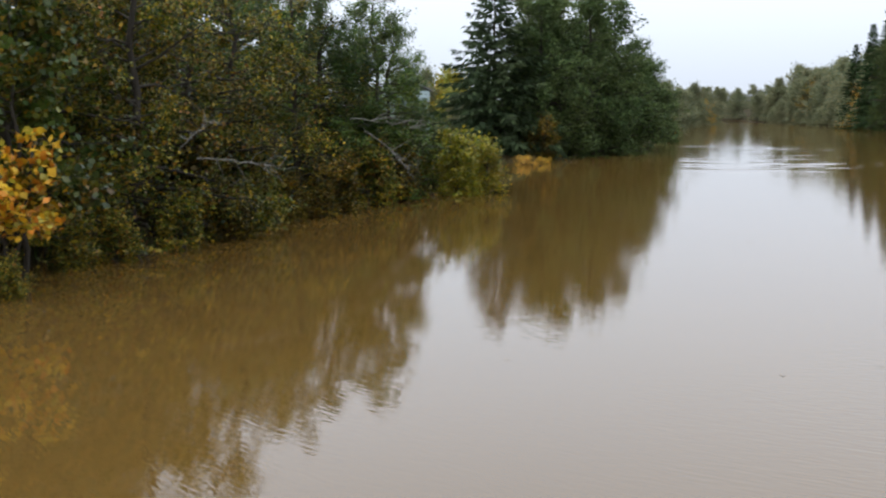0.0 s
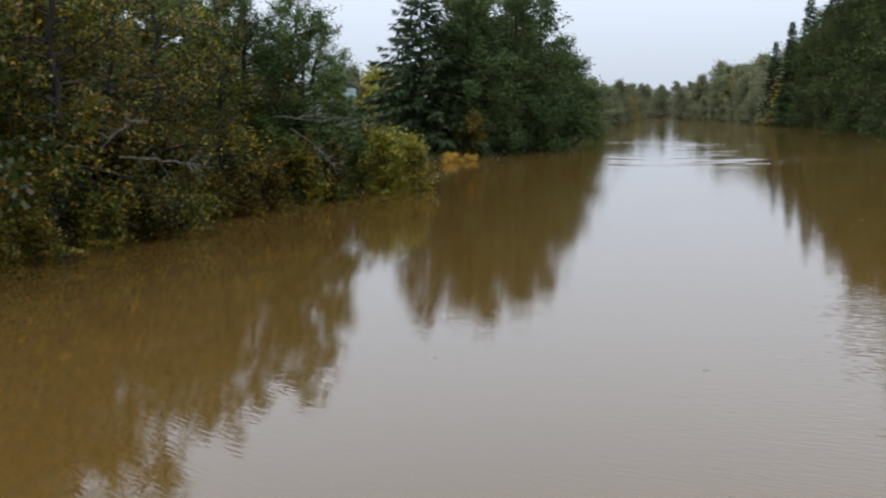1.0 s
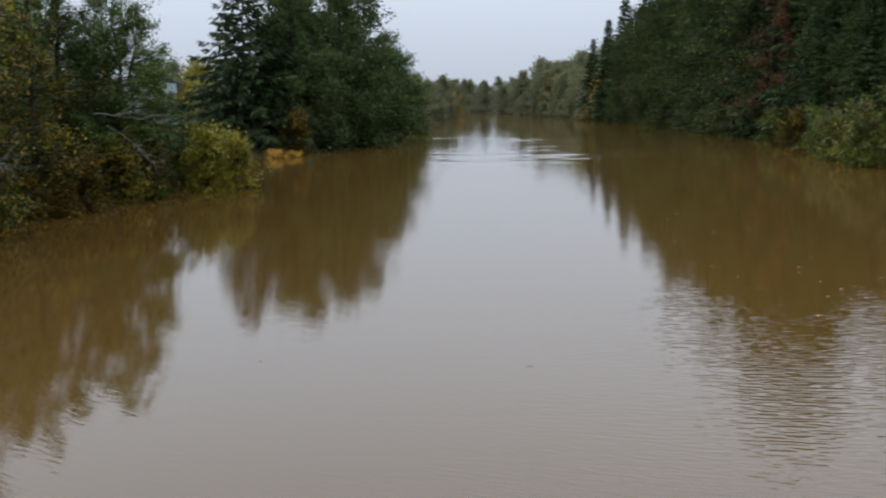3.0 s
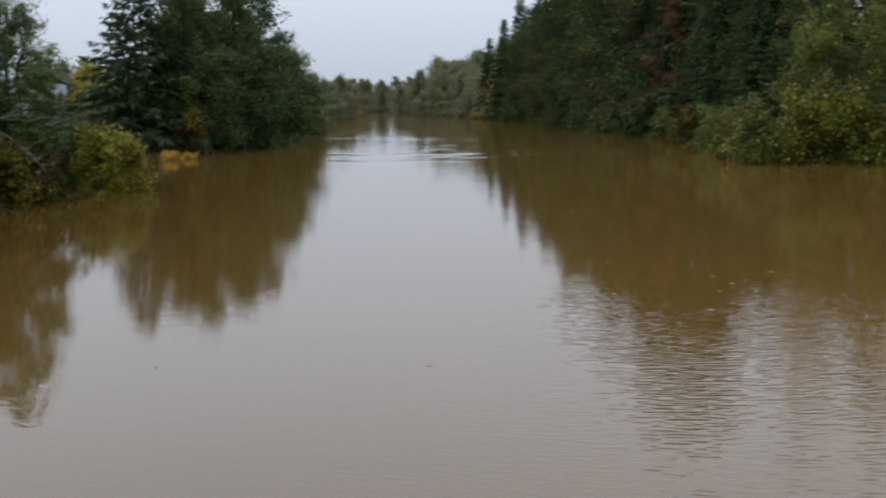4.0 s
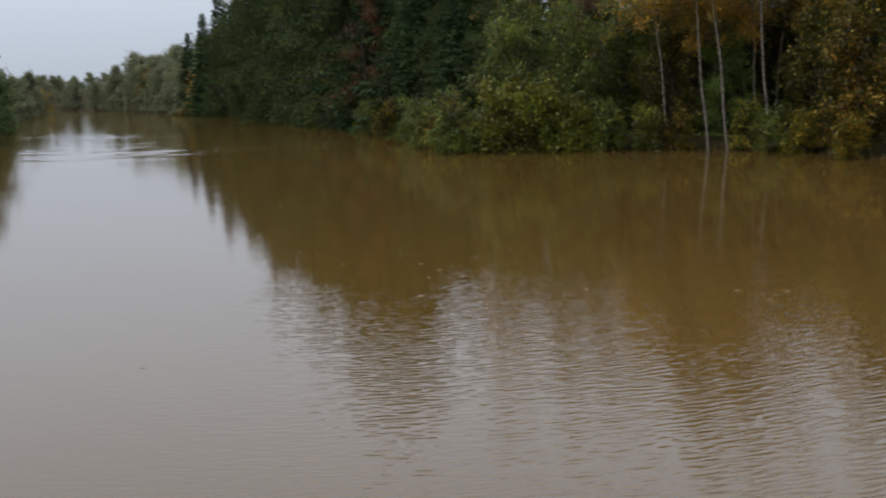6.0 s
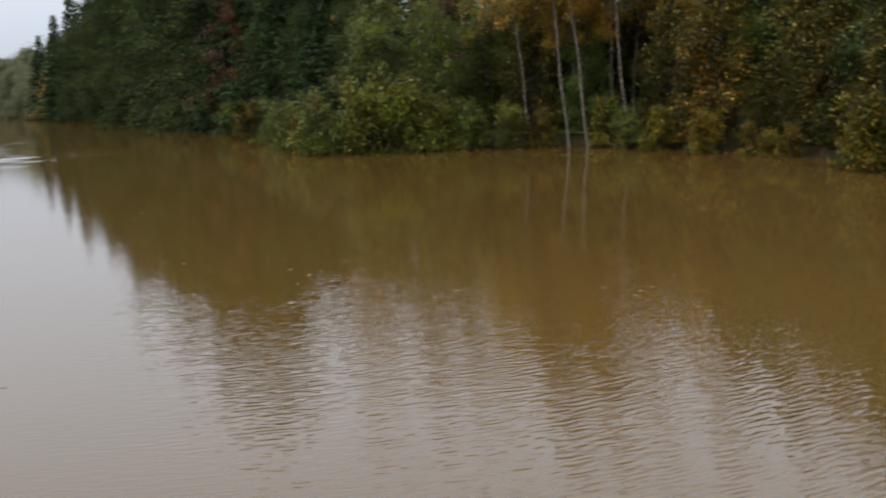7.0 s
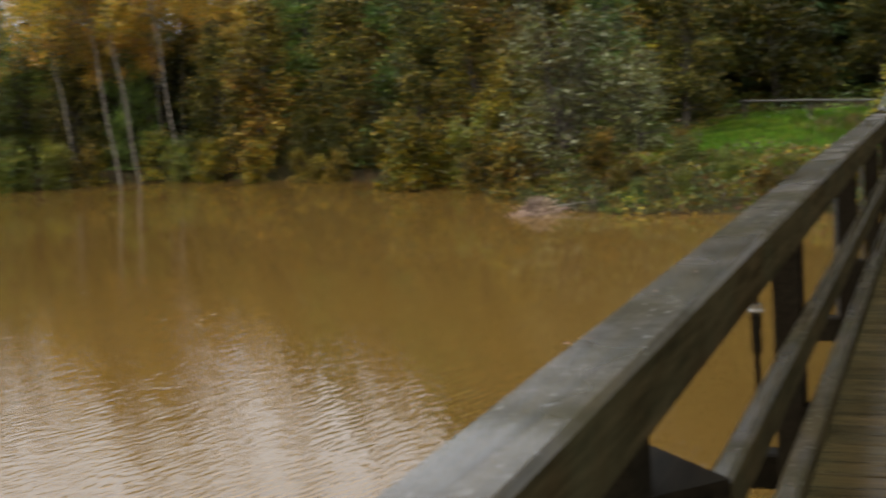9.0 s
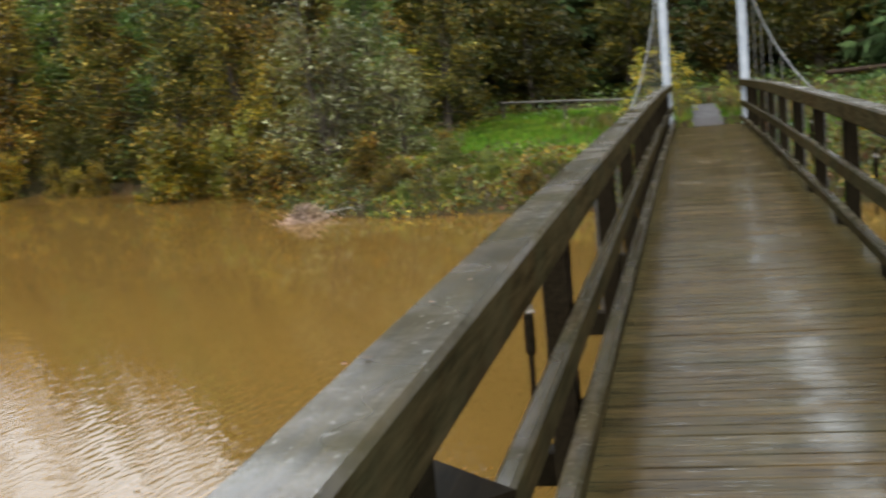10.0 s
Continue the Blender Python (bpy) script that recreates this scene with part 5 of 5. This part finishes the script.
# grass and weeds of the landing
rng = np.random.default_rng(9)


def scatter(n, x0, x1, y0, y1, lo, hi):
    q = rng.uniform((x0, y0), (x1, y1), (n, 2))
    d = bank_distance(q[:, 0], q[:, 1])
    b = np.array([(p[0] * math.sin(HEADING) + p[1] * math.cos(HEADING), -p[0] * math.cos(HEADING) + p[1] * math.sin(HEADING)) for p in q])
    ok = (d > lo) & (d < hi) & ~((b[:, 0] > 27.0) & (b[:, 0] < 34.2) & (b[:, 1] > np.where(b[:, 0] < 29.5, -1.2, -0.62)) & (b[:, 1] < np.where(b[:, 0] < 29.5, 0.55, 0.02)))
    q = q[ok]
    return np.column_stack([q, ground_z(q[:, 0], q[:, 1]) - 0.01])


lawn = scatter(60000, 20, 37, 4, 21, 2.8, 12.0)
across = lawn[:, 1] * math.sin(HEADING) - lawn[:, 0] * math.cos(HEADING)
lawn = lawn[(across > -1.4) | (rng.uniform(size=len(lawn)) < 0.25)]
blades("lawn_grass", 1, lawn, 0.16, M["grass"], "short bright green grass on the landing", "grass")
blades("bank_weeds", 2, scatter(6000, 17, 28, 5, 20, 0.0, 3.6), 0.34, M["weeds"], "tall yellowing weeds and sedge along the bank", "weeds", 0.8, 0.014)
blades("bank_weeds", 5, scatter(9000, 26, 36, 2, 15, 2.5, 14.0), 0.38, M["weeds"], "yellowing weeds beside the footpath and under the railing", "weeds", 0.8, 0.014)
blades("bank_weeds", 3, scatter(15000, -16, -6, 12, 56, -0.2, 2.0), 0.35, M["weeds"], "yellowing weeds at the flooded edge of the bank", "weeds", 0.8, 0.014)
blades("bank_weeds", 4, scatter(15000, 13, 28, 19, 70, -0.2, 1.6), 0.35, M["weeds"], "weeds at the flooded edge under the shrubs", "weeds", 0.8, 0.014)
q = np.concatenate([scatter(9000, 28, 62, 0, 36, 9.5, 60), scatter(5000, 20, 34, -8, 9, 4.0, 30)])
rng = np.random.default_rng(31)
q = np.repeat(q, 2, 0) + rng.normal(size=(2 * len(q), 3)) * [0.2, 0.2, 0.0]
q[:, 2] += rng.uniform(0.03, 0.7, len(q)) * rng.uniform(0.2, 1.0, len(q))
v, f = leaf_cards(rng, q, 0.11, 0.7, 0.0)
tagged(link_mesh("undergrowth", v, f, M["greenalder"]), "low dark undergrowth of ferns and seedlings on the forest floor", "undergrowth", kind="stuff")
# leafy herbs on the slope
for mat, seed, n, lab in (("willow", 41, 5200, "green leafy herbs on the slope of the landing"), ("mixed", 42, 4200, "yellowing nettles and docks on the slope of the landing"), ("rust", 43, 1100, "rust-red dock leaves on the slope of the landing")):
    rng = np.random.default_rng(seed)
    q = scatter(n, 17.5, 26, 5, 20, -0.1, 4.2)
    q = np.repeat(q, 3, 0) + rng.normal(size=(3 * len(q), 3)) * [0.12, 0.12, 0.0]
    q[:, 2] = np.maximum(q[:, 2], 0) + rng.uniform(0.02, 0.45, len(q)) * (0.6 + 0.4 * np.sin(q[:, 0] * 2.1) * np.sin(q[:, 1] * 1.7))
    v, f = leaf_cards(rng, q, 0.10, 0.55, 0.5)
    tagged(link_mesh("bank_herbs", v, f, M[mat]), lab, "herbs", kind="stuff")
# fallen leaves on the handrail; the last two stand in for pale splashes
leaf = None
for s0, l0, turn in LEAVES:
    m = BRIDGE @ pose(s0, l0, deck_z(s0) + 1.0295, 6, -4, turn)
    if leaf is None:
        bm = bmesh.new()
        rim = [bm.verts.new((0.009 * math.cos(a) * (1.0 if i % 2 else 0.72), 0.0062 * math.sin(a) * (1.0 if i % 2 else 0.75), 0.0008 * math.cos(2 * a) + 0.001)) for i, a in enumerate(np.arange(12) * math.pi / 6)]
        mid = bm.verts.new((0, 0, 0.001))
        for i in range(12):
            bm.faces.new((rim[i], rim[(i + 1) % 12], mid))
        leaf = tagged(new("fallen_leaf"), "small reddish fallen leaf stuck to the wet handrail", "leaf", "fallen leaves on the handrail")
        part("blade", bm, M["rust"], leaf)
        leaf.matrix_basis = m
    else:
        copy_thing(leaf, m)
# foam flecks drifting on the water
rng = np.random.default_rng(51)
vs, fs = [], []
for cx, cy, n, sp in ((4.6, 18.5, 14, 1.3), (6.2, 16.5, 12, 1.4), (5.2, 24, 8, 2.0), (3.6, 27, 6, 2.0), (8.2, 13.0, 5, 0.6), (0.5, 12.0, 2, 1.5), (-1.5, 30, 3, 3.0)):
    for i in range(n):
        x, y = cx + rng.normal() * sp, cy + rng.normal() * sp * 0.8
        a, r = -0.45 + rng.normal() * 0.15, rng.uniform(0.0016, 0.0048)
        k = np.arange(7) * 2 * np.pi / 7
        rr = r * rng.uniform(0.6, 1.3, 7)
        u, w = np.cos(k) * rr * 11, np.sin(k) * rr
        ring = np.stack([x + u * np.cos(a) - w * np.sin(a), y + u * np.sin(a) + w * np.cos(a), np.full(7, 0.004)], 1)
        base = len(vs) * 8
        vs.append(np.concatenate([ring, [[x, y, 0.010]]]))
        fs += [[base + j, base + (j + 1) % 7, base + 7] for j in range(7)]
tagged(link_mesh("foam_flecks", np.concatenate(vs), np.array(fs), M["foam"], smooth=True), "small pale foam flecks drifting on the brown water", "foam", kind="stuff")
# low rail barrier behind the grass
barrier = tagged(new("barrier"), "low grey weathered pole barrier behind the grass", "fence")
ends = np.array([(31.6, 19.7), (30.2, 16.8), (28.9, 14.2)])
top = 1.56
v, f = tubes([(np.array([(x, y, top + 0.015 * math.sin(x * 3)) for x, y in ends]), np.array([0.030, 0.034, 0.028]))], 8)
link_mesh("rail", v, f, M["greypole"], barrier, smooth=True)
for x, y in ends:
    g = ground_z(x, y)
    v, f = tubes([(np.array([(x + 0.06, y, g - 0.3), (x + 0.06, y, top + 0.06)]), np.array([0.05, 0.048]))], 8)
    link_mesh("post", v, f, M["bark"], barrier, smooth=True)

# ---- deck planks, last ----
rng = np.random.default_rng(21)
meshes = []
for i in range(6):
    w = LEFT + 0.05 - (RIGHT - 0.05)
    bm = box_bm(0, 0, -0.02, (0.1195, 0.119, 0.118, 0.1165, 0.120, 0.1175)[i], w + rng.uniform(-0.02, 0.02), 0.04, 0.003)
    me = bpy.data.meshes.new("plank")
    bm.to_mesh(me)
    bm.free()
    me.materials.append(M["plank"])
    meshes.append(me)
pitch, s = 0.125, BEGIN + 0.1
while s < END:
    ob = new("plank", meshes[int(rng.integers(6))])
    ob.parent = stringers[1]
    ob.matrix_basis = pose(s, (LEFT + RIGHT) / 2 + rng.uniform(-0.012, 0.012), deck_z(s) + rng.uniform(-0.002, 0.002), rng.uniform(-0.08, 0.08), math.degrees(math.atan(0.0008 * s)) + rng.uniform(-0.5, 0.5), rng.uniform(-0.12, 0.12))
    s += pitch
